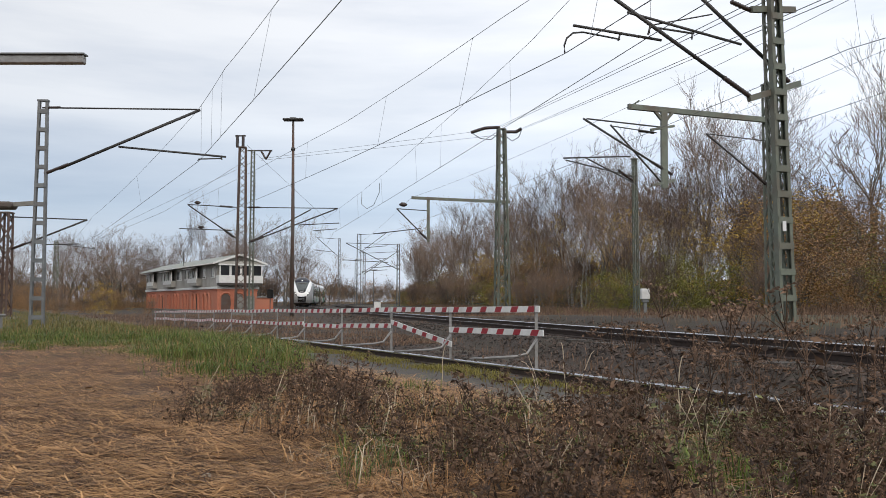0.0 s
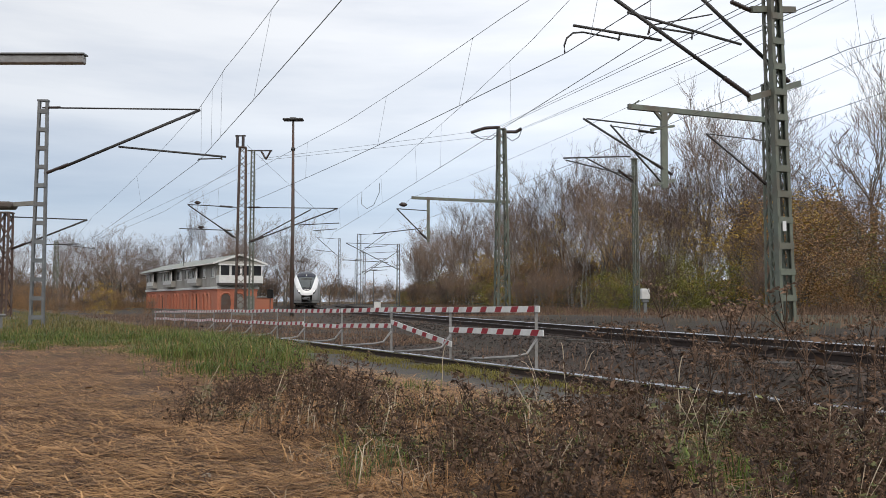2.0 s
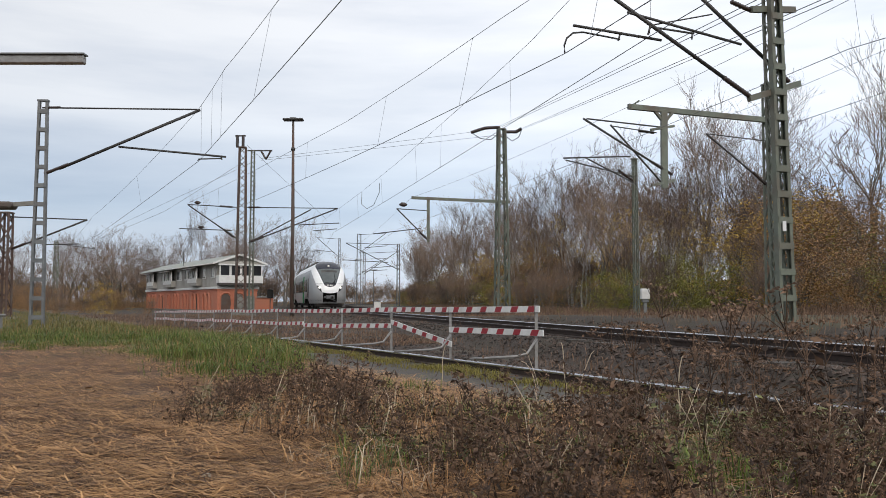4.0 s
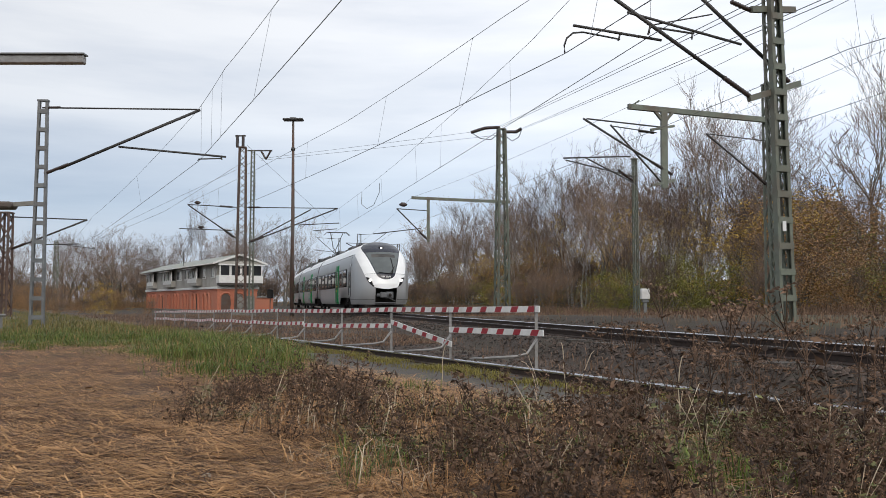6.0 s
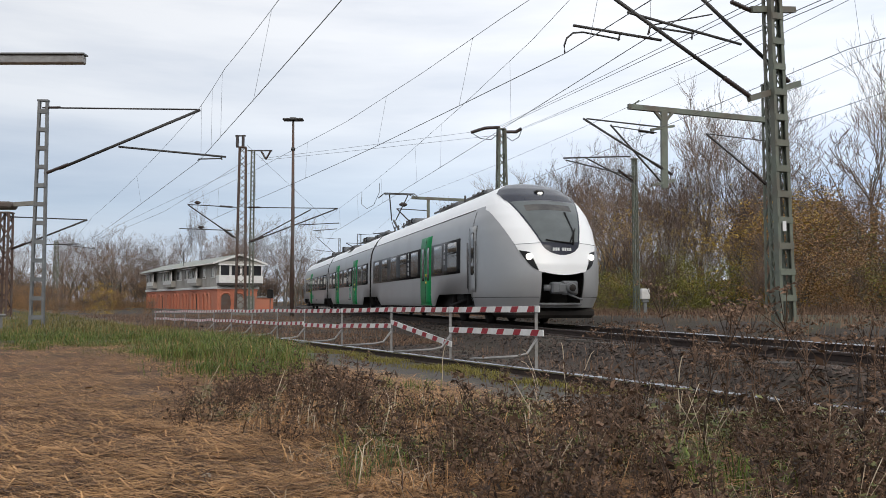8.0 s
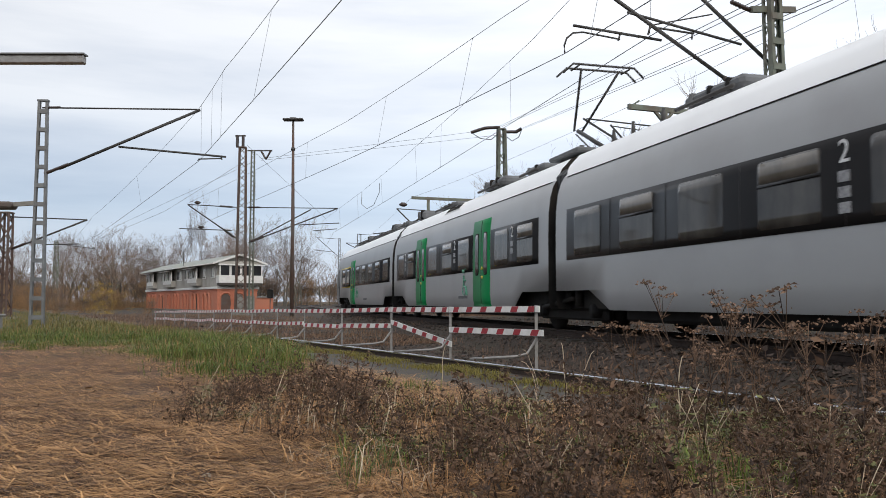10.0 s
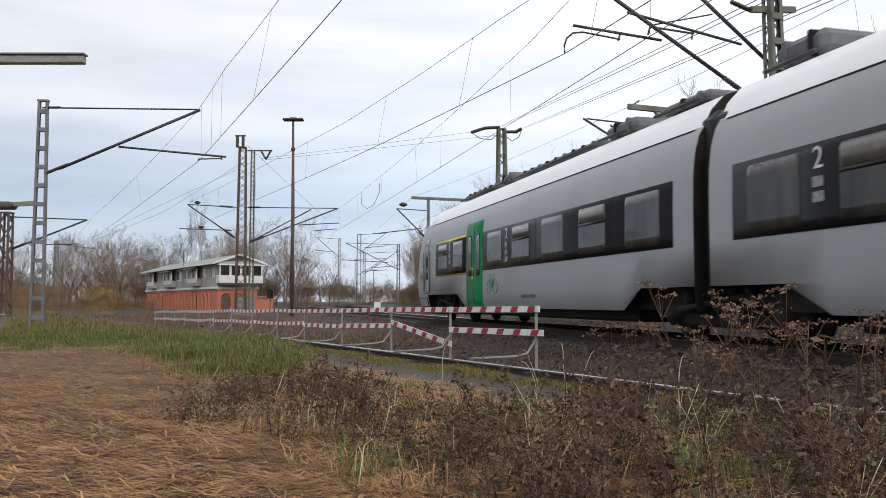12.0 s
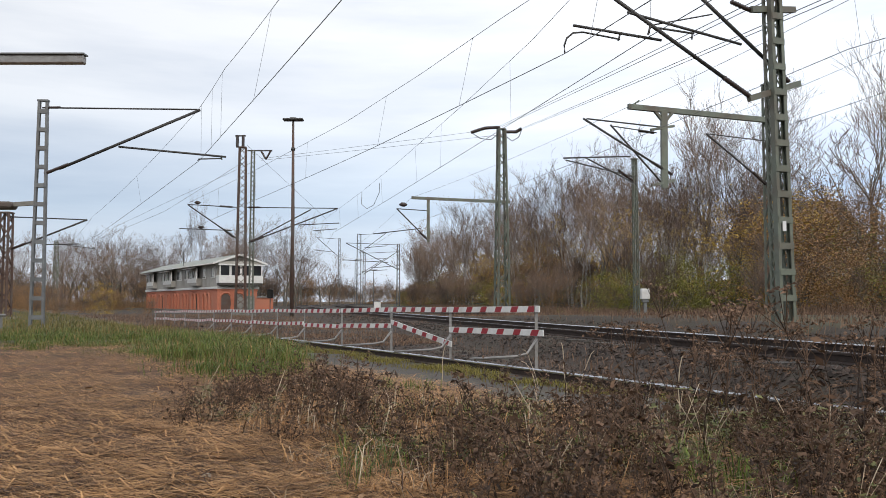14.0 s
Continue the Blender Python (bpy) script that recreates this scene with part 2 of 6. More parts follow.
# ---- ground ----
def build_ground():
    def steps(k, n, reach):
        t = np.linspace(-1, 1, n)
        return np.sinh(t * k) / math.sinh(k) * reach
    xs, ys = steps(6.3, 231, 900), steps(6.3, 231, 1200) + 8
    rows = [[(x, y, ground_z(x, y)) for x in xs] for y in ys]

    def pick(c):
        r, q = siding_off(c.x, c.y), main_off(c.x, c.y)
        w = 0.5 * noise.noise((c.x * 1.3, c.y * 1.3, 0))
        if q > 2.5 + 2 * w and (q > 14.5 + w or c.y < 40 + 8 * w):
            return 3
        if q > -2.4 + w * 0.5 or r > 0.1 + 0.3 * w:
            return 1
        if -2.6 + w < r and c.y > 2:
            return 2
        return 0 if c.y < 17 + 2 * w else 3
    g = Geo().grid(rows, pick=pick)
    part("ground", g, [M_SOIL, M_BALLAST, M_ASPHALT, M_EARTH], label="uneven yard ground of brown litter, asphalt and dark ballast")["kind"] = "structure"


build_ground()


# ---- tracks ----
RAIL_PROFILE = [(-0.07, -0.15), (0.07, -0.15), (0.07, -0.135), (0.012, -0.115), (0.012, -0.045), (0.036, -0.035), (0.036, -0.014), (0.026, 0.0), (-0.026, 0.0), (-0.036, -0.014), (-0.036, -0.035), (-0.012, -0.045), (-0.012, -0.115), (-0.07, -0.135)]


def rail(points, sides, top, head=(7,)):
    """A rail of true profile swept along points."""
    g, n = Geo(), len(RAIL_PROFILE)
    vs = [p + s * a + Vector((0, 0, top + b)) for p, s in zip(points, sides) for a, b in RAIL_PROFILE]
    for i in range(len(points) - 1):
        g.add(vs[i * n:(i + 2) * n], [(j, (j + 1) % n, n + (j + 1) % n, n + j) for j in range(n)])
        for k in head:
            g.m[-n + k] = 1
    return g


def build_track(off, s0, s1, bright, sleepers_to):
    t = thing("railway_track", "rusty steel rails on tarred sleepers in dark ballast", "railway track", group="yard tracks", kind="structure")
    ss = list(np.arange(s0, min(BEND_AT, s1) + 0.1, 6.0)) + (list(np.arange(BEND_AT + 3, s1, 6.0)) if s1 > BEND_AT else [])
    for o in (-0.7535, 0.7535):
        pts = [line_point(s, off + o) for s in ss]
        part("rail", rail([p for p, d in pts], [Vector((d.y, -d.x, 0)) for p, d in pts], RAIL_TOP, (6, 7, 8) if o > 0 else (7,)), [M_RAIL, M_RAILTOP if bright else M_RAIL], t)
    g = Geo()
    for s in np.arange(s0, sleepers_to, 0.63):
        p, d = line_point(s, off)
        m = Matrix(((d.y, d.x, 0), (-d.x, d.y, 0), (0, 0, 1))).to_4x4()
        g.box((p.x, p.y, RAIL_TOP - 0.15 - 0.09), (2.6, 0.26, 0.18), m)
    part("sleeper_bed", g, M_SLEEPER, t)["kind"] = "stuff"
    return t


build_track(0.0, -20, 300, True, 90)
build_track(5.4, 42, 300, False, 80)


def build_siding():
    t = thing("siding_track", "worn siding rail lying in dirt with a shiny head", "railway track", kind="structure")
    side = Vector((SD[1], -SD[0], 0))
    for off, a, b in ((0.0, -9.0, 12.0),):
        pts = [siding_point(s, off) for s in np.arange(a, b + 0.1, 1.0)]
        part("rail", rail(pts, [side] * len(pts), SIDING_TOP, (6, 7, 8, 9)), [M_RAIL, M_RAILTOP], t)


build_siding()


# ---- the train: three articulated cars ----
BODY = [(1.40, 0.45), (1.445, 0.56), (1.46, 0.80), (1.46, 1.4), (1.458, 1.95), (1.445, 2.42), (1.405, 2.74), (1.335, 2.98), (1.255, 3.11)]
ROOF = [(1.255, 3.11), (1.13, 3.36), (0.92, 3.58), (0.5, 3.74), (0.0, 3.79)]


def side_x(z):
    for (x0, z0), (x1, z1) in zip(BODY, BODY[1:]):
        if z <= z1:
            return x0 + (x1 - x0) * (z - z0) / (z1 - z0)
    return BODY[-1][0]


def skirt_z(y, cuts):
    """Lower edge of the side at y: raised over each bogie."""
    z = 0.45
    for c in cuts:
        z = max(z, 0.45 + 0.36 * min(1.0, max(0.0, (2.45 - abs(y - c)) / 0.7)))
    return z


def car_shell(y0, y1, cuts):
    ys = sorted({y0, y1, *[min(y1, max(y0, c + o)) for c in cuts for o in (-2.45, -1.75, 1.75, 2.45)], *np.linspace(y0, y1, 7)})
    g = Geo()
    rows = []
    for y in ys:
        lo = skirt_z(y, cuts)
        half = [(side_x(lo), lo)] + [(x, z) for x, z in BODY if z > lo + 0.02]
        while len(half) < len(BODY):
            half.insert(1, half[0])
        rows.append([(x, y, z) for x, z in half])
    g.grid(rows)
    g.grid([[(-x, y, z) for x, y, z in r] for r in reversed(rows)])
    roof = [(x, z) for x, z in ROOF] + [(-x, z) for x, z in reversed(ROOF[:-1])]
    g.grid([[(x, y, z) for x, z in roof] for y in (y0, (y0 + y1) / 2, y1)], mi=1)
    for y, flip in ((y0, 0), (y1, 1)):
        loop = [(x, y, z) for x, z in BODY] + [(x, y, z) for x, z in roof[1:]] + [(-x, y, z) for x, z in reversed(BODY[:-1])]
        g.add(loop, [tuple(range(len(loop)))[::-1 if flip else 1]], 2)
    g.box((0, (y0 + y1) / 2, 0.72), (2.3, y1 - y0 - 0.3, 0.5), mi=2)
    a, b = cuts[0] + 2.5, (cuts[-1] - 2.5 if cuts[-1] > cuts[0] else y1)
    # lower underframe box, added black to fill in the shade between the bogies
    g.box((0, (a + b) / 2, 0.42), (2.25, b - a, 0.34), mi=2, bev=0.05)
    return g


def side_panel(y0, y1, z0, z1, proud, sg, n=0, inner=0.02, r=0.0):
    """A thin plate that follows the curved side sg (1 right, -1 left); r rounds its corners."""
    g = Geo()
    n = n or max(3, int((z1 - z0) / 0.12))
    if r:
        arc = [(r * (1 - math.cos(a)), r * (1 - math.sin(a))) for a in np.linspace(0, math.pi / 2, 5)]
        cols = [(y0 + a, b) for a, b in arc] + [(y1 - a, b) for a, b in reversed(arc)]
    else:
        cols = [(y0, 0.0), (y1, 0.0)]
    m = len(cols)
    vs = [(sg * (side_x(z) + p), y, z) for p in (proud, -inner) for y, c in cols for z in np.linspace(z0 + c, z1 - c, n)]
    face = [(i * n + k, i * n + k + 1, (i + 1) * n + k + 1, (i + 1) * n + k) for i in range(m - 1) for k in range(n - 1)]
    rim = [i * n for i in range(m)] + [(m - 1) * n + k for k in range(1, n)] + [i * n + n - 1 for i in range(m - 2, -1, -1)] + [k for k in range(n - 2, 0, -1)]
    edge = [(a, b, b + m * n, a + m * n) for a, b in zip(rim, rim[1:] + rim[:1])]
    g.add(vs, [f if sg < 0 else f[::-1] for f in face + edge])
    g.smooth[:len(face)] = [True] * len(face)
    return g


def bogie(parent, y):
    # the lowest side boxes are added black, for the shade that hides the wheels
    b = part("bogie", Geo().box((0, y, 0.62), (2.0, 2.9, 0.22), mi=0, bev=0.04).box((1.02, y, 0.55), (0.2, 3.5, 0.26), bev=0.05).box((-1.02, y, 0.55), (0.2, 3.5, 0.26), bev=0.05)
             .box((0.98, y, 0.36), (0.14, 3.3, 0.26), bev=0.04).box((-0.98, y, 0.36), (0.14, 3.3, 0.26), bev=0.04).box((1.12, y, 0.72), (0.3, 0.8, 0.22), bev=0.05).box((-1.12, y, 0.72), (0.3, 0.8, 0.22), bev=0.05), M_CAR_BLACK, parent)
    for dy in (-1.3, 1.3):
        w = Geo()
        for sx in (-1, 1):
            w.tube([(sx * 0.70, y + dy, 0.42), (sx * 0.83, y + dy, 0.42)], 0.42, 24)
            w.tube([(sx * 0.83, y + dy, 0.42), (sx * 1.2, y + dy, 0.42)], 0.14, 10)
        w.tube([(-0.7, y + dy, 0.42), (0.7, y + dy, 0.42)], 0.09, 8)
        part("wheelset", w, M_CAR_BLACK, b)
    for sx in (-1, 1):
        for dy in (-0.75, 0.75):
            part("spring", Geo().tube([(sx * 1.2, y + dy, 0.5), (sx * 1.2, y + dy, 0.9)], 0.09, 8), M_CAR_BLACK, b)
        part("damper", Geo().tube([(sx * 1.28, y - 0.9, 0.48), (sx * 1.28, y + 0.7, 0.66)], 0.05, 8), M_CAR_BLACK, b)


def sliding_door(parent, y0, y1):
    w, c = (y1 - y0) / 2, (y0 + y1) / 2
    for sg in (1, -1):
        d = part("door", side_panel(y0, y1, 0.48, 2.72, 0.012, sg), M_CAR_GREEN, parent, "bright green double sliding door")
        for k in (0, 1):
            a = y0 + k * w + 0.20
            part("gasket", side_panel(a, a + w - 0.40, 1.28, 2.38, 0.017, sg, r=0.10), M_CAR_BLACK, d, "black gasket round the door glass")
            part("pane", side_panel(a + 0.03, a + w - 0.43, 1.31, 2.35, 0.021, sg, r=0.08), M_CAR_GLASS, d)
        part("seam", side_panel(c - 0.012, c + 0.012, 0.5, 2.70, 0.018, sg), M_CAR_BLACK, d)
        for z in (1.22, 1.46):
            part("button", Geo().tube([(sg * 1.465, c + 0.1, z), (sg * 1.495, c + 0.1, z)], 0.045, 10), M_CAR_YELLOW, d)
        part("sill", side_panel(y0, y1, 0.47, 0.52, 0.03, sg, 2), M_CAR_GREEN, d)


def window_band(parent, y0, y1, yellow=False):
    n = max(1, round((y1 - y0) / 1.75))
    w = (y1 - y0) / n
    e = 0.20 * w
    for sg in (1, -1):
        if yellow:
            part("stripe", side_panel(y0, y1 + 0.05, 1.35, 2.44, 0.006, sg), M_CAR_YELLOW, parent, "yellow first class stripe")
        b = part("window_band", side_panel(y0, y1, 1.40, 2.39, 0.010, sg), M_CAR_BAND, parent, "black glazed window band")
        for k in range(n):
            a, c = y0 + k * w + e, y0 + (k + 1) * w - e
            pane = part("pane", side_panel(a, c, 1.47, 2.32, 0.014, sg, r=0.06), M_CAR_GLASS, b)
            if k % 2 == 1 or n == 1:
                # vent pane: its reflection is painted by a lighter base colour
                part("vent_pane", side_panel(a + 0.02, c - 0.02, 2.04, 2.30, 0.018, sg, r=0.04), M_CAR_GLASS_REFLECT, pane, "tilting upper pane with reflections painted in as pale colour")
                part("vent_bar", side_panel(a, c, 1.99, 2.035, 0.022, sg), M_CAR_BAND, pane)
        for k in range(1, n):
            part("band_joint", side_panel(y0 + k * w - 0.006, y0 + k * w + 0.006, 1.41, 2.38, 0.0125, sg), M_RUBBER, b)


def roof_gear(parent, spans):
    for y0, y1, h, w in spans:
        u = part("roof_unit", Geo().box((0, (y0 + y1) / 2, 3.76 + h / 2), (w, y1 - y0, h), bev=min(0.1, h / 3)), M_ROOF_GEAR, parent)
        for k in range(int((y1 - y0) / 0.5)):
            part("rib", Geo().box((0, y0 + 0.25 + k * 0.5, 3.77 + h / 2), (w + 0.06, 0.09, h), bev=0.02), M_CAR_BLACK if k % 3 else M_ROOF_GEAR, u)
        for sx in (-1, 1):
            part("pipe", Geo().tube([(sx * (w / 2 + 0.14), y0, 3.74), (sx * (w / 2 + 0.14), y1, 3.75)], 0.035, 6), M_DARK_STEEL, u)


NOSE = [(0.45, 1.38, 1.30), (0.75, 1.45, 1.50), (1.1, 1.46, 1.60), (1.5, 1.46, 1.58), (2.0, 1.45, 1.42), (2.4, 1.44, 1.15), (2.8, 1.385, 0.80), (3.11, 1.27, 0.46), (3.36, 1.13, 0.12), (3.58, 0.92, -0.30), (3.74, 0.58, -0.75), (3.82, 0.12, -1.15)]


def nose_size(z):
    for (z0, w0, l0), (z1, w1, l1) in zip(NOSE, NOSE[1:]):
        if z <= z1:
            t = (z - z0) / (z1 - z0)
            return w0 + (w1 - w0) * t, l0 + (l1 - l0) * t


def nose_surface(u, z, grow=0.0):
    """u from -1 to 1 round the nose, z the height: a point ahead of y = 0."""
    w, l = nose_size(z)
    a = u * math.pi / 2
    x = math.copysign(abs(math.sin(a)) ** 0.72, a) * (w + grow)
    return Vector((x, -1.3 + (l + 1.3 + grow) * abs(math.cos(a)) ** 0.54, z))


def nose_u(x, z):
    """u at which the nose is x from its middle."""
    w = nose_size(z)[0]
    return math.copysign(math.asin(min(1.0, abs(x) / w) ** (1 / 0.72)) * 2 / math.pi, x)


def nose_patch(edge, z0, z1, grow, n=14, m=14):
    """A sheet on the nose between heights; edge(z) gives its half width in u."""
    rows = []
    for z in np.linspace(z0, z1, n):
        e = edge(z)
        rows.append([nose_surface(u, z, grow) for u in np.linspace(e[0], e[1], m)] if isinstance(e, tuple) else [nose_surface(u, z, grow) for u in np.linspace(-e, e, m)])
    return Geo().grid(rows)


def lettering(name, body, size, m, parent, at, flat=True):
    cu = bpy.data.curves.new(name, "FONT")
    cu.body, cu.size, cu.align_x, cu.align_y, cu.extrude = body, size, "CENTER", "CENTER", 0.002
    tmp = bpy.data.objects.new(name, cu)
    scene.collection.objects.link(tmp)
    me = bpy.data.meshes.new_from_object(tmp.evaluated_get(bpy.context.evaluated_depsgraph_get()))
    bpy.data.objects.remove(tmp)
    me.materials.clear()
    me.materials.append(m)
    return part(name, me, None, parent, at=at)


def on_side(y, z, sg, proud=0.02):
    """Pose on a side of a car for upright writing."""
    return Matrix.Translation((sg * (side_x(z) + proud), y, z)) @ pose(0, 0, 0, 90, 0, 90 * sg)


def class_mark(c, y, digit, boxes, sg):
    lettering("class_number", digit, 0.36, M_MARK_WHITE, c, on_side(y, 2.2, sg))
    for k in range(boxes):
        part("pictogram", Geo().box((sg * (side_x(1.8) + 0.02), y, 1.94 - 0.17 * k), (0.012, 0.17, 0.12)), M_MARK_GREY, c)


def end_car(first_class):
    """y = 0 at the gangway, the driver's cab ahead at about y = 20."""
    c = thing("rail_car", "silver grey electric railcar with white nose and green doors", "train car", group="train")
    CAB = 17.32
    part("body", car_shell(0.2, CAB - 1.2, [0.0, 14.3]), [M_CAR_GREY, M_CAR_WHITE, M_CAR_BLACK], c)
    # nose
    zs = [0.45, 0.57, 0.66, 0.75, 0.92, 1.1, 1.3, 1.5, 1.75, 2.0, 2.2, 2.3, 2.4, 2.5, 2.6, 2.7, 2.8, 2.88, 2.97, 3.04, 3.11, 3.22, 3.36, 3.48, 3.58, 3.66, 3.74, 3.79, 3.815]
    bay_u = nose_u(0.545, 0.93)
    us = sorted([*np.linspace(-1, 1, 81), -bay_u, bay_u])
    nose_at = Matrix.Translation((0, CAB, 0))

    g = Geo()
    low = [z for z in zs if z < 3.12]
    vs = [nose_surface(u, z) for z in low for u in us]
    m = len(us)
    fs = [(i * m + j, i * m + j + 1, (i + 1) * m + j + 1, (i + 1) * m + j) for i in range(len(low) - 1) for j in range(m - 1)
          if not (0.56 < low[i] and low[i + 1] < 1.31 and abs(us[j] + us[j + 1]) / 2 < bay_u)]
    g.add(vs, fs, 0, True)
    g.grid([[nose_surface(u, z) for u in us] for z in zs if z > 3.10], mi=1)
    g.add([(0, -1.2, 3.82)] + [nose_surface(u, 3.815) for u in us], [(0, k + 1, k + 2) for k in range(len(us) - 1)], 1)
    # lower chin is closed
    g.add([nose_surface(u, 0.45) for u in us], [tuple(range(len(us)))], 2)
    nose = part("nose", g, [M_CAR_GREY, M_CAR_WHITE, M_CAR_BLACK], c, "rounded silver cab nose with a white mask", nose_at)

    def sheet(fx, fz, grow, n=20, m=28):
        """A sheet on the nose; fx and fz give its place across and up from a (-1 to 1) and b (0 to 1)."""
        return Geo().grid([[nose_surface(nose_u(fx(a, b), fz(a, b)), fz(a, b), grow) for a in np.linspace(-1, 1, m)] for b in np.linspace(0, 1, n)])

    def mask_half(z):
        return float(np.interp(z, (1.24, 1.33, 1.60, 1.84, 2.02, 2.4, 2.75, 3.0, 3.12), (0.50, 0.60, 0.86, 1.00, 1.06, 1.18, 1.27, 1.29, 1.25)))
    shield_z = lambda a, b: 1.24 + 0.09 * abs(a) ** 2.2 * (1 - b) + b * 1.88
    part("white_mask", sheet(lambda a, b: a * mask_half(shield_z(a, b)), shield_z, 0.010, 44, 60), M_CAR_WHITE, nose, "white painted front mask round the windscreen")

    def glass_half(z, more=0.0):
        return (0.50 + 0.44 * (z - 2.03) / 1.17 + more) * (1 - max(0.0, (1.98 + 0.25 * more - z) / (0.26 + more)) ** 2.2) ** 0.5
    top_arch = lambda z0, z1: (lambda a, b: z0 + (z1 - z0 - 0.05 * a * a) * b)
    fz = top_arch(1.725, 3.24)
    part("surround", sheet(lambda a, b: a * glass_half(fz(a, b)), fz, 0.016, 40, 28), M_CAR_ROOFCAP, nose, "dark edge round the windscreen")
    gz = lambda a, b: 2.03 + 0.02 * a * a + (1.15 - 0.06 * a * a) * b
    screen = part("windscreen", sheet(lambda a, b: a * (glass_half(gz(a, b)) - 0.045), gz, 0.021), M_WINDSCREEN, nose, "large V-shaped windscreen with a grey tint")
    bz = lambda a, b: 2.90 - 0.03 * a * a + 0.17 * b
    part("destination_blind", sheet(lambda a, b: a * 0.60, bz, 0.026, 4, 14), M_CAR_GLASS, screen)
    hz = lambda a, b: 3.175 - 0.045 * a * a + 0.018 * b
    part("header_strip", sheet(lambda a, b: a * 0.55, hz, 0.027, 2, 14), M_ROOF_GEAR, screen)
    cz = lambda a, b: 3.22 - 0.03 * a * a + (0.594 + 0.03 * a * a) * b
    part("roof_cap", sheet(lambda a, b: a * min(0.96 + 0.10 * b, nose_size(cz(a, b))[0] * 0.93), cz, 0.018, 16, 26), M_CAR_ROOFCAP, nose, "dark blue grey roof cap")
    rim = [nose_surface(sg * bay_u, z) for sg, z in ((-1, 0.57), (1, 0.57), (1, 1.30), (-1, 1.30))]
    deep = [Vector((p.x, 0.55, p.z)) for p in rim]
    part("coupler_bay", Geo().add(rim + deep, [(0, 1, 5, 4), (1, 2, 6, 5), (2, 3, 7, 6), (3, 0, 4, 7), (4, 5, 6, 7)]), M_CAR_BLACK, nose, "open black coupler bay")
    for sg in (1, -1):
        lz = lambda a, b: 2.015 - 0.03 * (a + 1) / 2 + 0.012 * b
        part("bonnet_line", sheet(lambda a, b: sg * (0.52 + 0.27 * (a + 1)), lz, 0.014, 2, 10), M_ROOF_GEAR, nose)
    k = Geo().box((0, 1.40, 0.92), (0.36, 0.5, 0.26), bev=0.05).tube([(-0.16, 1.55, 0.93), (-0.16, 1.74, 0.93)], [0.14, 0.12], 14).box((0.18, 1.52, 0.93), (0.26, 0.24, 0.28), bev=0.04).box((-0.16, 1.54, 0.93), (0.40, 0.18, 0.34), bev=0.04)
    k.tube([(0.46, 1.45, 0.93), (0.3, 1.5, 0.93)], 0.08, 10).tube([(-0.1, 1.62, 0.78), (-0.44, 1.68, 0.64)], 0.025, 6)
    coupler = part("coupler", k, M_ROOF_GEAR, nose, "grey steel automatic coupler")
    part("coupler_mouth", Geo().tube([(-0.16, 1.735, 0.93), (-0.16, 1.755, 0.93)], 0.085, 12), M_CAR_BLACK, coupler)
    part("step_board", Geo().box((0, 1.25, 0.53), (1.06, 0.42, 0.05), bev=0.02), M_ROOF_GEAR, nose)
    for sg in (1, -1):
        lx = lambda a, b: sg * (0.60 + (0.17 + 0.22 * (a + 1) / 2) * b ** 0.85)
        lz = lambda a, b: 1.345 + (0.50 - 0.05 * (1 - a) / 2) * b - 0.10 * (a + 1) / 2 * math.sin(math.pi * b) * 0.9
        lamp = part("headlight", sheet(lx, lz, 0.018, 10, 8), M_CAR_BAND, nose, "swept black headlamp housing")
        p = nose_surface(nose_u(sg * 0.79, 1.68), 1.68, 0.025)
        part("lens", Geo().tube([p, p + Vector((sg * 0.015, 0.03, 0))], [0.085, 0.07], 14), M_CAR_GLASS if first_class else M_HEADLAMP, lamp)
    p = nose_surface(0.0, 3.42, 0.02)
    lamp = part("top_lamp_housing", Geo().box(p - Vector((0, 0.05, -0.02)), (0.26, 0.22, 0.10), bev=0.04), M_CAR_BLACK, nose)
    part("top_lamp", Geo().box(p + Vector((0, 0.05, -0.01)), (0.12, 0.06, 0.07), bev=0.02), M_CAR_GLASS if first_class else M_HEADLAMP, lamp)
    p = nose_surface(0.0, 1.86, 0.03)
    for k in range(8):
        if k != 4:
            part("number_bar", Geo().box((-0.21 + k * 0.06, p.y - 0.005, 1.865), (0.042, 0.02, 0.075)), M_MARK_WHITE, nose)
    on = lambda x, z: nose_surface(nose_u(x, z), z, 0.05)
    part("wiper", Geo().tube([on(-0.30, 1.98), on(-0.40, 2.3), on(-0.36, 2.85)], 0.022, 6).tube([on(-0.22, 2.02), on(-0.47, 2.40)], 0.018, 6), M_CAR_BLACK, nose)
    part("wiper", Geo().tube([on(0.36, 2.10), on(0.1, 2.06), on(-0.28, 2.02)], 0.018, 6), M_CAR_BLACK, nose)
    part("plough", Geo().box((0, 0.15, 0.32), (2.1, 1.9, 0.26), bev=0.08), M_CAR_BLACK, nose)
    for sg in (1, -1):
        e = lambda z: tuple(sorted((sg * nose_u(0.56, z), sg * 0.998)))
        part("seam_line", nose_patch(e, 0.70, 0.712, 0.004, 2, 24), M_CAR_BLACK, nose)
    # side
    window_band(c, 0.75, 10.05)
    sliding_door(c, 10.1, 11.55)
    window_band(c, 11.6, 14.95, first_class)
    for sg in (1, -1):
        d = part("cab_door", side_panel(15.8, 16.45, 0.85, 2.62, 0.004, sg), M_CAR_GREY, c, "narrow grey cab door")
        part("gasket", side_panel(15.99, 16.29, 1.31, 2.46, 0.008, sg, r=0.09), M_CAR_BLACK, d)
        part("pane", side_panel(16.02, 16.26, 1.34, 1.76, 0.012, sg, r=0.06), M_CAR_GLASS, d)
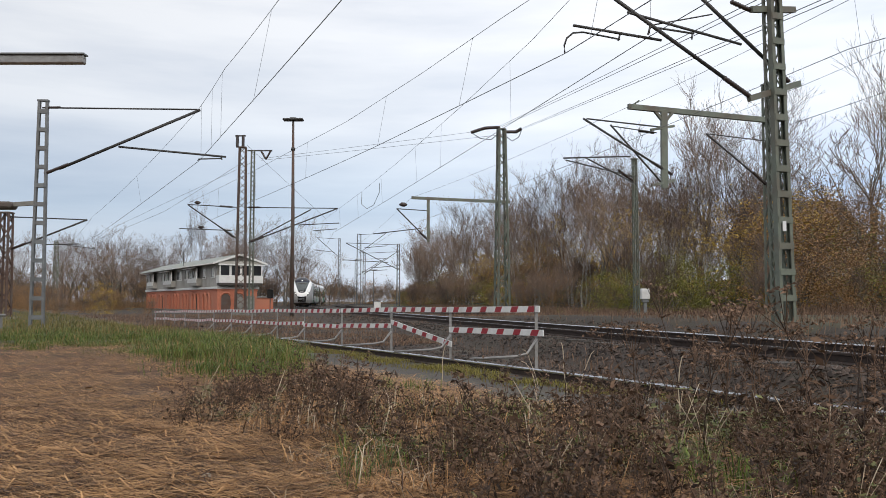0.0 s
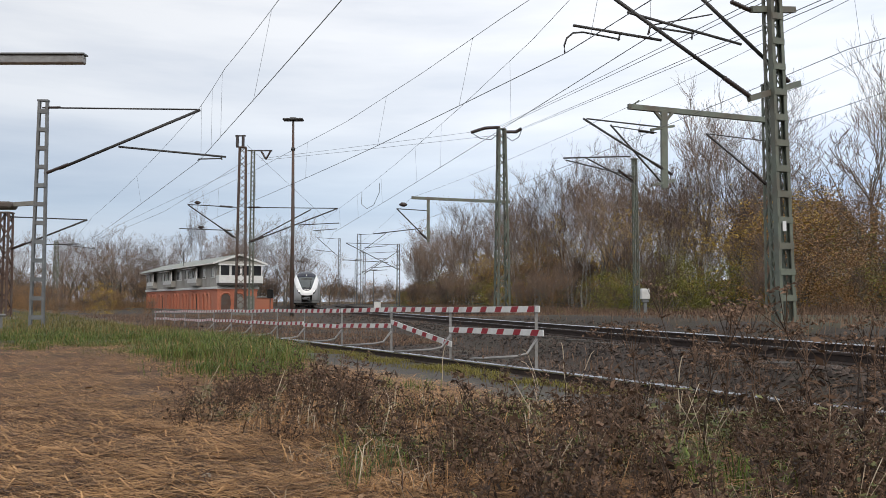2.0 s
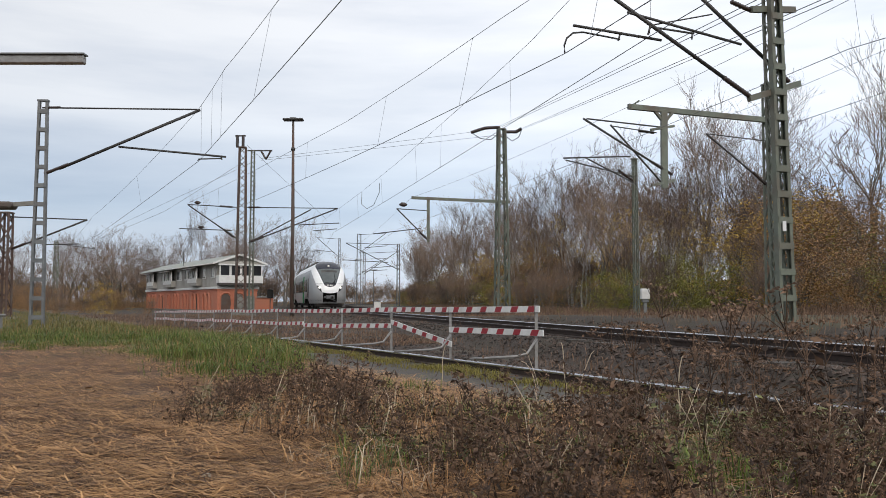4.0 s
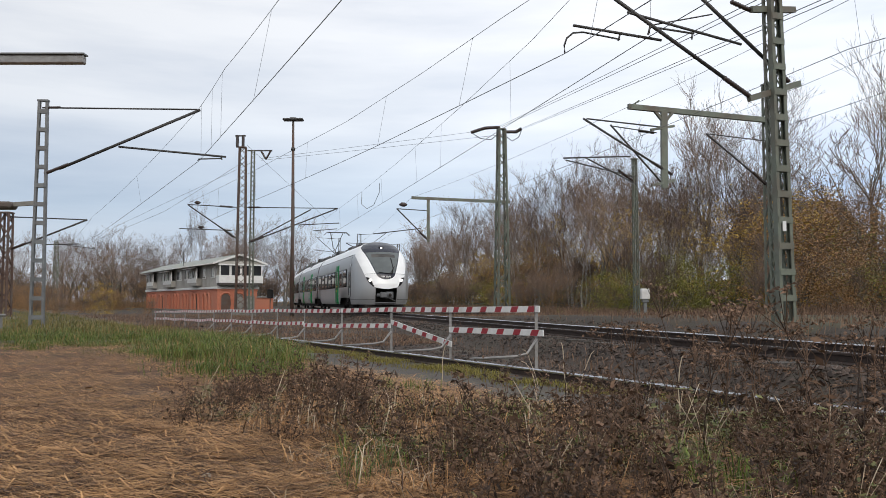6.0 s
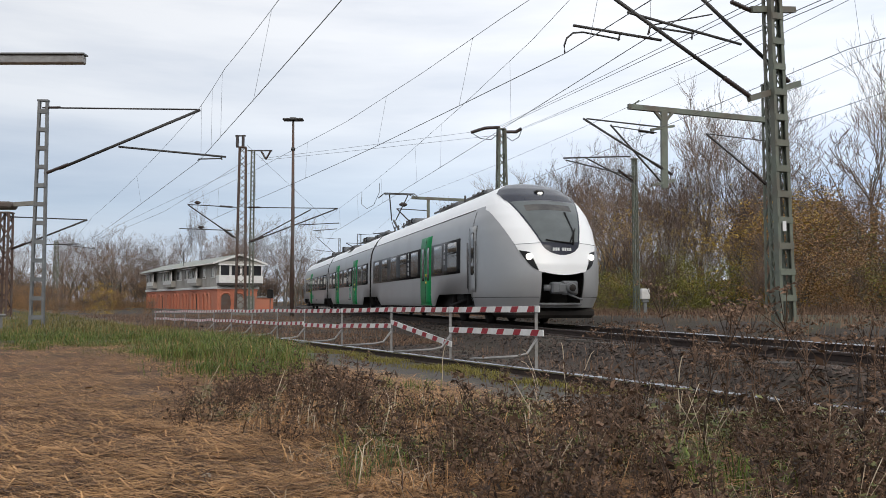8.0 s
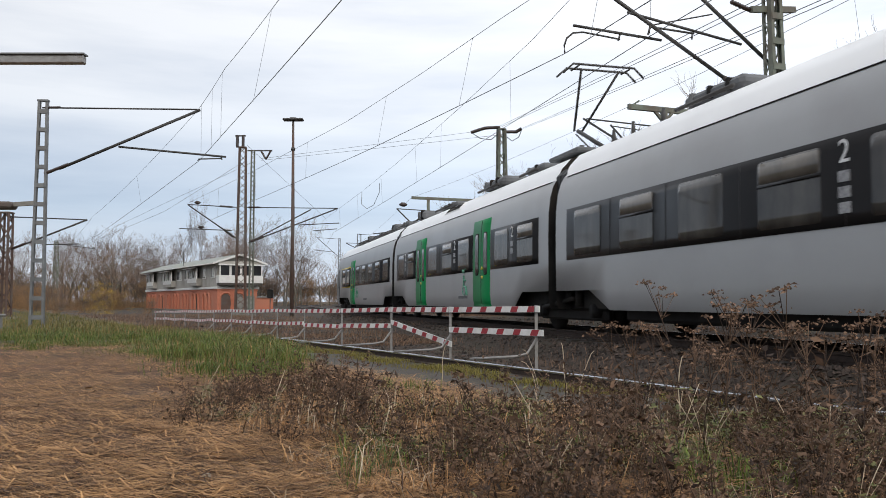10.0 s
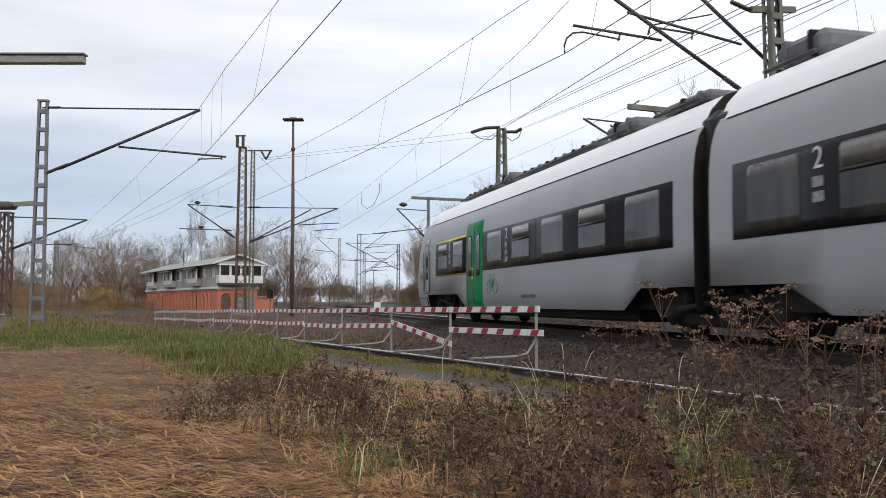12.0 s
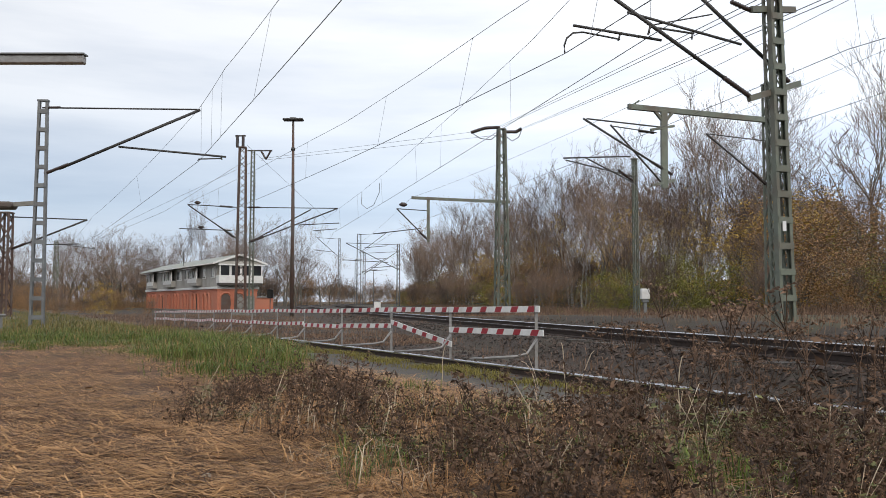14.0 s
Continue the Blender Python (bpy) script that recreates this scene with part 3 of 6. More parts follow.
        part("pane", side_panel(16.02, 16.26, 1.86, 2.43, 0.012, sg, r=0.06), M_CAR_GLASS, d)
        part("door_joint", side_panel(15.79, 15.80, 0.85, 2.62, 0.006, sg), M_RUBBER, d)
        part("door_joint", side_panel(16.45, 16.46, 0.85, 2.62, 0.006, sg), M_RUBBER, d)
        for yy in (15.76, 16.50):
            part("grab_rail", Geo().tube([(sg * 1.48, yy, 0.95), (sg * 1.49, yy, 2.2)], 0.018, 6), M_ROOF_GEAR, d)
        part("rain_strip", side_panel(0.4, 15.9, 3.085, 3.105, 0.012, sg, n=2), M_CAR_BLACK, c)
    bogie(c, 14.3)
    roof_gear(c, [(1.0, 2.4, 0.16, 1.3), (3.4, 4.6, 0.26, 1.3), (5.0, 9.6, 0.13, 1.2), (10.0, 11.0, 0.24, 1.3), (11.3, 14.6, 0.15, 1.2)] if first_class else [(3.6, 5.2, 0.2, 1.2), (9.0, 11.4, 0.14, 1.1), (13.0, 14.6, 0.12, 1.1)])
    for yy in (0.9, 1.7, 2.8, 12.2):
        part("antenna", Geo().tube([(0.5, yy, 3.7), (0.5, yy, 3.98)], [0.05, 0.03], 6), M_DARK_STEEL, c)
    part("gangway", Geo().box((0, 0.14, 1.95), (2.5, 0.5, 2.75), bev=0.15), M_RUBBER, c, "ribbed black rubber gangway bellows")
    for sg in (1, -1):
        class_mark(c, 8.19, "2", 3, sg)
        class_mark(c, 13.27, "1" if first_class else "2", 2, sg)
        if not first_class:
            continue
        # bicycle mark
        X = sg * 1.468
        g = Geo()
        for yy in (9.05, 9.53):
            g.tube([(X, yy + 0.17 * math.cos(a), 0.97 + 0.17 * math.sin(a)) for a in np.linspace(0, 2 * math.pi, 21)], 0.009, 4)
        fr = [(9.05, 0.97), (9.19, 1.19), (9.43, 1.20), (9.53, 0.97), (9.30, 0.95), (9.19, 1.19)]
        g.tube([(X, y, z) for y, z in fr], 0.009, 4).tube([(X, 9.30, 0.95), (X, 9.43, 1.20)], 0.009, 4).tube([(X, 9.12, 1.26), (X, 9.24, 1.26)], 0.013, 4).tube([(X, 9.38, 1.27), (X, 9.48, 1.24)], 0.012, 4)
        part("bicycle_mark", g, M_MARK_GREEN, c, "thin green bicycle outline")
        for k in range(9):
            part("number_bar", Geo().box((sg * (side_x(0.75) + 0.004), 6.4 + 0.1 * k, 0.72), (0.012, 0.07, 0.07)), M_ROOF_GEAR, c)
        part("hatch", side_panel(16.75, 17.1, 1.35, 1.75, 0.006, sg), M_CAR_GREY, c)
    return c


def middle_car():
    c = thing("rail_car", "silver grey middle railcar with two green double doors", "train car", group="train")
    part("body", car_shell(0.2, 16.2, [0.0, 16.4]), [M_CAR_GREY, M_CAR_WHITE, M_CAR_BLACK], c)
    window_band(c, 0.75, 4.0)
    sliding_door(c, 4.05, 5.5)
    window_band(c, 5.55, 10.85)
    sliding_door(c, 10.9, 12.35)
    window_band(c, 12.4, 15.65)
    bogie(c, 0.0)
    bogie(c, 16.4)
    roof_gear(c, [(0.5, 1.5, 0.34, 1.2), (4.2, 6.4, 0.12, 1.3), (9.4, 11.2, 0.24, 1.4), (12.6, 13.8, 0.16, 1.2)])
    for sg in (1, -1):
        frame_m = pose(sg * 1.03, 7.6, 3.475, 0, sg * 46, 0)
        grille = part("roof_grille", Geo().box((0, 0, 0), (0.30, 1.7, 0.02), bev=0.006), M_CAR_WHITE, c, "slatted air intake in the roof edge", frame_m)
        for k in range(13):
            part("slat", Geo().box((0, -0.72 + 0.12 * k, 0.012), (0.24, 0.06, 0.016)), M_CAR_BLACK, grille)
    for sg in (1, -1):
        part("rain_strip", side_panel(0.4, 16.0, 3.085, 3.105, 0.012, sg, n=2), M_CAR_BLACK, c)
    for y in (0.0, 16.4):
        part("gangway", Geo().box((0, abs(y - 0.14) if y else 0.2, 1.95), (2.5, 0.5, 2.75), bev=0.15), M_RUBBER, c, "ribbed black rubber gangway bellows")
    for y in (9.08, 14.02, 2.37):
        class_mark(c, y, "2", 2, 1)
    # wheelchair mark
    g = Geo().tube([(1.475, 10.08 + 0.15 * math.cos(a), 0.92 + 0.15 * math.sin(a)) for a in np.linspace(2.6, 6.0, 14)], 0.014, 4)
    g.tube([(1.475, 10.05, 1.32), (1.475, 10.05, 1.02), (1.475, 10.25, 1.0), (1.475, 10.35, 0.78)], 0.035, 5).tube([(1.475, 10.04, 1.38), (1.475, 10.04, 1.48)], 0.05, 6).tube([(1.475, 10.05, 1.2), (1.475, 10.23, 1.18)], 0.025, 4)
    part("wheelchair_mark", g, M_MARK_GREEN, c, "small green wheelchair sign")
    for k in range(9):
        part("number_bar", Geo().box((side_x(0.72) + 0.004, 9.5 + 0.1 * k, 0.72), (0.012, 0.07, 0.07)), M_ROOF_GEAR, c)
    # pantograph over the leading gangway
    p = part("pantograph", Geo().box((0, 15.2, 3.84), (1.4, 1.6, 0.1), bev=0.03).tube([(0.5, 15.8, 3.8), (0.5, 15.8, 3.95)], 0.06, 8).tube([(-0.5, 15.8, 3.75), (-0.5, 15.8, 3.95)], 0.06, 8), M_ROOF_GEAR, c, "raised single-arm pantograph")
    g = Geo().tube([(0.0, 15.9, 3.9), (0.0, 14.5, 4.55)], 0.05, 8)
    for sx in (-1, 1):
        g.tube([(sx * 0.1, 14.5, 4.55), (sx * 0.45, 15.7, 5.66)], 0.028, 6)
    g.tube([(0.12, 15.6, 3.85), (0.1, 14.6, 4.45)], 0.02, 5)
    part("arm", g, M_DARK_STEEL, p)
    g = Geo()
    for dy in (-0.18, 0.18):
        g.tube([(-0.95, 15.7 + dy, 5.49), (-0.72, 15.7 + dy, 5.70), (0.72, 15.7 + dy, 5.70), (0.95, 15.7 + dy, 5.49)], 0.025, 6)
    for sx in (-0.6, 0.6):
        g.tube([(sx, 15.5, 5.66), (sx, 15.9, 5.66)], 0.02, 5)
    part("collector_head", g, M_DARK_STEEL, p)
    return c


front_car, centre_car, rear_car = end_car(False), middle_car(), end_car(True)

# way of the leading gangway along the line, metres short of abreast of the camera
GANGWAY = [(0, 131.0), (1.5, 113.4), (3.0, 96.0), (4.5, 78.9), (6.0, 61.9), (7.0, 50.7), (8.1, 38.15), (9.2, 26.2), (10.4, 13.25), (11.0, 6.75), (11.7, -0.95), (12.3, -7.55), (13.0, -15.1), (13.5, -20.5), (14.0, -26.4)]


def gangway_at(t):
    ts, ds = zip(*GANGWAY)
    return float(np.interp(t, ts, ds))


def car_pose(s_origin, s_far):
    """A car whose y axis runs from s_origin to s_far along the line."""
    a, b = line_point(s_origin)[0], line_point(s_far)[0]
    d = b - a
    return pose(a.x, a.y, RAIL_TOP, 0, 0, math.degrees(math.atan2(-d.x, d.y)))


# ---- masts, cantilevers and wires ----
def flat_mast(base, height, w0, w1, depth, yaw, lean=0.0, step=0.52, m=None, label="", laced=0.0):
    """Two channel legs joined by batten plates."""
    m = m or M_GREEN_STEEL
    t = thing("catenary_mast", label or "grey-green batten-plated steel catenary mast", "catenary mast", pose(*base, 0, 0, yaw), "catenary masts")
    def half(z):
        return (w0 + (w1 - w0) * z / height) / 2
    for sx in (-1, 1):
        g = Geo()
        for k in range(2):
            y = (k - 0.5) * (depth - 0.02)
            g.bar((sx * half(0), y, -0.6), (sx * half(height) + lean, y, height), 0.075, 0.018, up=(0, 1, 0))
        g.bar((sx * (half(0) + 0.03), 0, -0.6), (sx * (half(height) + 0.03) + lean, 0, height), 0.016, depth, up=(0, 1, 0))
        part("leg", g, m, t)
        if laced:
            # a thin rear angle tied to the channel leg by zigzag lacing
            y0, y1, n = depth / 2 + 0.01, depth / 2 + laced, int(height / 0.19)
            at = lambda z, y: (sx * (half(z) + 0.02) + lean * z / height, y, z)
            rear = part("rear_angle", Geo().bar((sx * half(0), y1, -0.6), (sx * half(height) + lean, y1, height), 0.05, 0.05, up=(0, 1, 0)), m, t)
            g = Geo()
            for k in range(n):
                za, zb = height * k / n, height * (k + 1) / n
                g.bar(at(za, y0 if k % 2 else y1), at(zb, y1 if k % 2 else y0), 0.012, 0.03)
            part("lacing", g, m, rear)["kind"] = "stuff"
    z = 0.35
    while z < height - 0.1:
        x = lean * z / height
        for y in (-0.5, 0.5):
            part("batten", Geo().box((x, y * (depth + 0.016), z), (2 * half(z) + 0.06, 0.014, 0.13)), m, t)
        z += step
    part("cap", Geo().box((lean, 0, height), (w1 + 0.1, depth + 0.05, 0.05)), m, t)
    return t


def lattice_mast(base, height, w0, w1, yaw, m, label, rungs, foot=True, leg=0.09):
    """Four angle legs with zigzag bracing on every face."""
    t = thing("catenary_mast", label, "catenary mast", pose(*base, 0, 0, yaw), "catenary masts")
    def half(z):
        return (w0 + (w1 - w0) * z / height) / 2
    for sx in (-1, 1):
        for sy in (-1, 1):
            a, b = half(0), half(height)
            part("leg", Geo().bar((sx * a, sy * a, -0.6), (sx * b, sy * b, height), leg, leg), m, t)
    for sx, sy in ((1, 0), (-1, 0), (0, 1), (0, -1)):
        g = Geo()
        for k in range(rungs):
            z0, z1 = height * k / rungs, height * (k + 1) / rungs
            h0, h1, e = half(z0), half(z1), (1 if k % 2 else -1)
            p = (sx * h0 + e * sy * h0, sy * h0 + e * sx * h0, z0)
            q = (sx * h1 - e * sy * h1, sy * h1 - e * sx * h1, z1)
            g.bar(p, q, leg * 0.6, leg * 0.4)
        part("bracing", g, m, t)["kind"] = "stuff"
    part("cap", Geo().box((0, 0, height), (w1 + 0.12, w1 + 0.12, 0.06)), m, t)
    if foot:
        part("footing", Geo().box((0, 0, -0.15), (w0 + 0.5, w0 + 0.5, 0.5), bev=0.04), M_STONE_WALL, t, "weathered concrete footing")
    return t


def insulator(name, p, q, r, parent):
    """Ribbed porcelain body."""
    p, q = Vector(p), Vector(q)
    pts, rs = [], []
    n = max(3, int((q - p).length / 0.06))
    for k in range(2 * n + 1):
        pts.append(p.lerp(q, k / (2 * n)))
        rs.append(r if k % 2 else r * 0.76)
    part(name, Geo().tube(pts, rs, 8), M_INSUL, parent, "ribbed brown insulator", world=True)


def cantilever(tubes, ins=(), m=None, label="dark steel tube cantilever holding the overhead wire", hooks=()):
    """tubes: (part name, radius, points); ins: (p, q, radius)."""
    t = thing("cantilever", label, "cantilever", group="cantilevers")
    for name, r, pts in tubes:
        part(name, Geo().tube(pts, r, 8), m or M_DARK_STEEL, t)
    for p, q, r in ins:
        insulator("insulator", p, q, r, t)
    return t


def mix(p, q, t):
    return tuple(Vector(p).lerp(Vector(q), t))


M_STONE_WALL = mat("weathered_concrete", (0.30, 0.29, 0.27), (0.20, 0.19, 0.175), 9, 0.9, bump=0.5, c3=(0.14, 0.135, 0.11), big=1.0)

# near mast beyond the main track
near_mast = flat_mast((6.87, 16.4, 0.05), 9.6, 0.36, 0.17, 0.12, 22, lean=-0.16, laced=0.13)
part("bracket", Geo().bar((6.05, 15.98, 4.85), (7.48, 16.95, 5.42), 0.09, 0.12), M_GREEN_STEEL, near_mast, world=True)
part("bracket", Geo().bar((6.2, 16.15, 6.72), (7.4, 16.9, 6.98), 0.09, 0.12), M_GREEN_STEEL, near_mast, world=True)
A0, A1 = (6.08, 16.0, 4.9), (2.6, 15.2, 7.07)
B0, B1 = (7.18, 16.75, 5.4), (4.6, 16.0, 7.45)
cantilever([("strut", 0.038, [mix(A0, A1, 0.16), A1]), ("registration_tube", 0.028, [(3.54, 15.4, 6.39), (6.04, 16.3, 6.05)]), ("steady_arm", 0.022, [(3.99, 15.5, 6.14), (4.96, 15.9, 6.14)]),
            ("hanger", 0.016, [(4.92, 15.9, 6.02), (4.93, 15.9, 6.16)]), ("clamp", 0.02, [(3.95, 15.48, 5.98), (4.0, 15.5, 6.16)])],
           [(A0, mix(A0, A1, 0.16), 0.055)])
cantilever([("strut", 0.038, [mix(B0, B1, 0.16), B1]), ("registration_tube", 0.028, [(2.45, 15.1, 6.03), (4.26, 15.7, 5.94)]),
            ("steady_arm", 0.018, [(2.3, 15.2, 5.54), (2.29, 15.2, 5.68), (2.34, 15.2, 5.82), (2.46, 15.2, 5.92), (2.66, 15.25, 5.95), (3.39, 15.4, 5.86)]),
            ("drop_bracket", 0.018, [(3.36, 15.42, 5.84), (3.40, 15.42, 5.99)]), ("tie", 0.014, [(4.02, 15.6, 6.2), (5.4, 16.1, 6.60)])],
           [(B0, mix(B0, B1, 0.16), 0.055), ((6.2, 16.2, 6.72), (5.75, 16.0, 6.82), 0.05)])
part("plate", Geo().box((6.80, 16.25, 2.35), (0.07, 0.012, 0.2)), M_MARK_WHITE, near_mast, "small white enamel plate", world=True)

# mast behind it with a boom and drop post
boom = lattice_mast((13.25, 33, 0.1), 9.6, 0.34, 0.26, 15, M_GREEN_STEEL, "slim grey-green lattice mast behind the tracks", 14)
part("beam", Geo().bar((13.5, 33, 8.2), (7.15, 31.2, 8.36), 0.16, 0.2), M_GREEN_STEEL, boom, world=True)
part("drop_post", Geo().bar((8.63, 31.6, 8.3), (8.6, 31.6, 5.25), 0.2, 0.24), M_GREEN_STEEL, boom, world=True)
part("gusset", Geo().bar((8.25, 31.5, 8.25), (8.6, 31.6, 7.85), 0.1, 0.1).bar((9.0, 31.7, 8.25), (8.66, 31.6, 7.85), 0.1, 0.1), M_GREEN_STEEL, boom, world=True)
for z in (7.45, 5.3):
    part("cross_bar", Geo().bar((8.0, 31.2, z), (9.1, 31.9, z + 0.3), 0.08, 0.1), M_GREEN_STEEL, boom, world=True)
part("stub", Geo().bar((7.15, 31.2, 8.3), (7.6, 31.3, 8.62), 0.06, 0.06), M_GREEN_STEEL, boom, world=True)
cantilever([("strut", 0.045, [(5.37, 31, 7.85), (8.92, 31.6, 5.76)]), ("tie", 0.03, [(5.5, 31, 7.84), (8.7, 31.6, 7.62)])], [((8.1, 31.5, 6.25), (8.9, 31.6, 5.78), 0.07)])
cantilever([("strut", 0.04, [(6.45, 31.2, 7.65), (8.55, 31.6, 5.4)]), ("tie", 0.022, [(6.5, 31.2, 7.6), (8.3, 31.5, 7.40)])], [((7.6, 31.5, 7.48), (8.2, 31.5, 7.4), 0.06)])
cantilever([("strut", 0.04, [(10.46, 32.2, 7.51), (13.2, 33, 5.52)]), ("tie", 0.022, [(10.5, 32.2, 7.5), (13.2, 33, 7.37)])], [((12.5, 32.8, 6.05), (13.1, 33, 5.6), 0.07)])

# tall tension mast with a boom
boom = lattice_mast((4.4, 61, 0.1), 13.7, 0.92, 0.46, 15, M_GREEN_STEEL, "tall grey-green lattice tension mast", 18, leg=0.13)
part("beam", Geo().bar((5.0, 61, 8.28), (-2.3, 59.5, 8.42), 0.16, 0.2), M_GREEN_STEEL, boom, world=True)
part("drop_post", Geo().bar((-1.08, 59.8, 8.35), (-1.08, 59.8, 5.2), 0.22, 0.22), M_GREEN_STEEL, boom, world=True)
cantilever([("strut", 0.05, [(-3.38, 59.4, 7.62), (-1.1, 59.8, 5.35)]), ("tie", 0.035, [(-3.3, 59.4, 7.6), (-1.1, 59.8, 7.5)]), ("registration_tube", 0.035, [(-5.1, 59.3, 5.75), (-1.6, 59.8, 6.2)])], [((-1.7, 59.7, 5.9), (-1.2, 59.8, 5.45), 0.09)])
crown = boom
for p, q in (((4.3, 61, 13.95), (3.2, 61, 13.9)), ((3.2, 61, 13.9), (2.1, 61, 13.55)), ((4.6, 61, 13.6), (5.6, 61, 13.6)), ((5.5, 61, 13.6), (5.9, 60.8, 13.8))):
    insulator("insulator", p, q, 0.14, crown)
part("loop", Geo().tube([(2.2, 61, 13.5), (2.8, 61, 13.1), (3.6, 61, 13.0), (4.1, 61, 13.4)], 0.03, 5).tube([(4.7, 61, 13.3), (5.2, 61, 12.9), (5.7, 61, 13.2), (5.9, 61, 13.7)], 0.03, 5), M_DARK_STEEL, crown, world=True)

# slim mast with a switch box
lattice_mast((9.9, 42, 0.1), 8.1, 0.22, 0.17, 15, M_GREEN_STEEL, "slim grey lattice mast among the shrubs", 26, leg=0.055)
cantilever([("tie", 0.04, [(6.08, 41, 8.08), (9.7, 42, 8.35)]), ("registration_tube", 0.035, [(6.2, 41, 7.98), (9.8, 42, 7.3)]), ("strut", 0.04, [(7.3, 41.4, 8.15), (10.0, 42, 6.9)])], [((9.0, 41.8, 7.6), (9.9, 42, 7.0), 0.08)])
sb = thing("switch_box", "pale grey switch cabinet on a post", "switch box", pose(9.85, 40, 0.1))
part("post", Geo().box((0, 0, 0.45), (0.14, 0.14, 1.0)), M_GREY_STEEL, sb)
part("cabinet", Geo().box((0, 0, 1.12), (0.42, 0.3, 0.52), bev=0.03), M_BAR_WHITE, sb)
part("base", Geo().box((0, 0, 0.78), (0.3, 0.25, 0.14), bev=0.02), M_GREY_STEEL, sb)

# batten mast at the needle field
flat_mast((-12.85, 26, 0.0), 7.3, 0.40, 0.24, 0.12, 4, m=M_GREY_STEEL, step=0.60, label="grey batten-plated mast with a long single arm")
cantilever([("tie", 0.026, [(-12.88, 26, 7.07), (-8.04, 26.5, 7.13)]), ("strut", 0.048, [(-12.3, 26.05, 5.1), (-7.95, 26.5, 7.12)]), ("registration_tube", 0.034, [(-10.48, 26.2, 5.84), (-7.11, 26.6, 5.58)]),
            ("steady_arm", 0.022, [(-8.0, 26.5, 5.43), (-7.98, 26.5, 5.49), (-7.25, 26.6, 5.53)]), ("drop_bracket", 0.02, [(-7.25, 26.6, 5.48), (-7.25, 26.6, 5.6)])],
           [((-12.75, 26, 4.93), (-12.0, 26.05, 5.25), 0.06), ((-12.8, 26, 7.07), (-12.3, 26, 7.08), 0.045)])

# masts in front of the signal tower
head_gear = lattice_mast((-15.3, 62, 0.0), 12.6, 0.72, 0.46, 8, M_RUST_STEEL, "tall rusty lattice mast by the signal tower", 24, leg=0.10)
lattice_mast((-15.45, 66, 0.0), 13.1, 0.30, 0.24, 20, M_GREEN_STEEL, "slim grey-green lattice mast by the signal tower", 34, leg=0.07)
for dx in (-0.22, 0.22):
    insulator("insulator", (-15.5 + dx, 62, 12.6), (-15.5 + dx, 62, 13.55), 0.13, head_gear)
part("yoke", Geo().bar((-15.9, 62, 13.5), (-15.1, 62, 13.5), 0.1, 0.1), M_DARK_STEEL, head_gear, world=True)
part("crossarm", Geo().bar((-15.9, 66, 13.1), (-13.9, 66, 13.1), 0.1, 0.1), M_DARK_STEEL, head_gear, world=True)
for p, q in (((-14.8, 66, 13.1), (-14.4, 66, 12.4)), ((-14.0, 66, 13.1), (-14.4, 66, 12.4))):
    insulator("insulator", p, q, 0.09, head_gear)
cantilever([("tie", 0.035, [(-19.12, 61, 8.11), (-15.6, 62, 8.0)]), ("strut", 0.05, [(-19.12, 61, 8.1), (-15.7, 62, 5.64)]), ("registration_tube", 0.035, [(-19.7, 61, 6.3), (-15.9, 61.6, 6.2)])], [((-16.6, 61.8, 6.3), (-15.9, 62, 5.75), 0.1), ((-16.9, 61.7, 8.06), (-16.0, 62, 8.02), 0.08)])
cantilever([("tie", 0.035, [(-15.1, 62, 8.0), (-8.12, 63, 8.04)]), ("strut", 0.05, [(-14.75, 62, 5.3), (-8.12, 63, 8.04)]), ("brace", 0.045, [(-14.75, 62, 5.3), (-10.2, 63, 7.95)]), ("registration_tube", 0.035, [(-11.2, 63, 6.75), (-8.0, 63, 6.9)]), ("steady_arm", 0.03, [(-10.0, 63, 6.3), (-8.2, 63, 6.45)])],
           [((-14.6, 62, 5.4), (-13.7, 62.2, 5.75), 0.1), ((-14.8, 62, 8.0), (-13.9, 62, 8.0), 0.08)])

# lamp mast
lm = thing("lamp_mast", "tall slim rust-brown yard lamp mast", "lamp mast", pose(-11.05, 60, 0.1))
part("pole", Geo().tube([(0, 0, -0.5), (0, 0, 7), (-0.05, 0, 14.1)], [0.15, 0.13, 0.08], 10), M_RUST_STEEL, lm)
part("collar", Geo().tube([(-0.03, 0, 11.9), (-0.03, 0, 12.1)], 0.15, 10), M_DARK_STEEL, lm)
part("lamp_head", Geo().box((-0.05, 0, 14.2), (1.5, 0.6, 0.16), bev=0.05), M_DARK_STEEL, lm)
part("hood", Geo().box((-0.05, 0, 14.32), (0.5, 0.3, 0.1), bev=0.03), M_GREY_STEEL, lm)

# masts far down the line and at the far side of the field
for x, y, h, w, a in ((-6.1, 112, 8.8, 0.4, -7.1), (-15.4, 150, 13.3, 0.8, 5.0), (-13.0, 135, 9.0, 0.4, 5.5), (-17.5, 165, 9.5, 0.5, 6.0), (-19.0, 150, 12.5, 0.35, -4.0)):
    lattice_mast((x, y, -0.1), h, w, w * 0.8, 10, M_GREY_STEEL, "distant slim grey lattice mast down the line", 14, False, 0.07)
    cantilever([("tie", 0.035, [(x, y, h - 0.2), (x + a, y - 1, h)]), ("strut", 0.05, [(x, y, h - 3.6), (x + a, y - 1, h)]), ("registration_tube", 0.05, [(x + 0.2 * a, y, h - 2.6), (x + a * 1.05, y - 1, h - 2.3)])])
lattice_mast((-21.4, 40, 0.0), 5.2, 0.5, 0.4, 0, M_RUST_STEEL, "short rusty lattice mast at the field edge", 10)
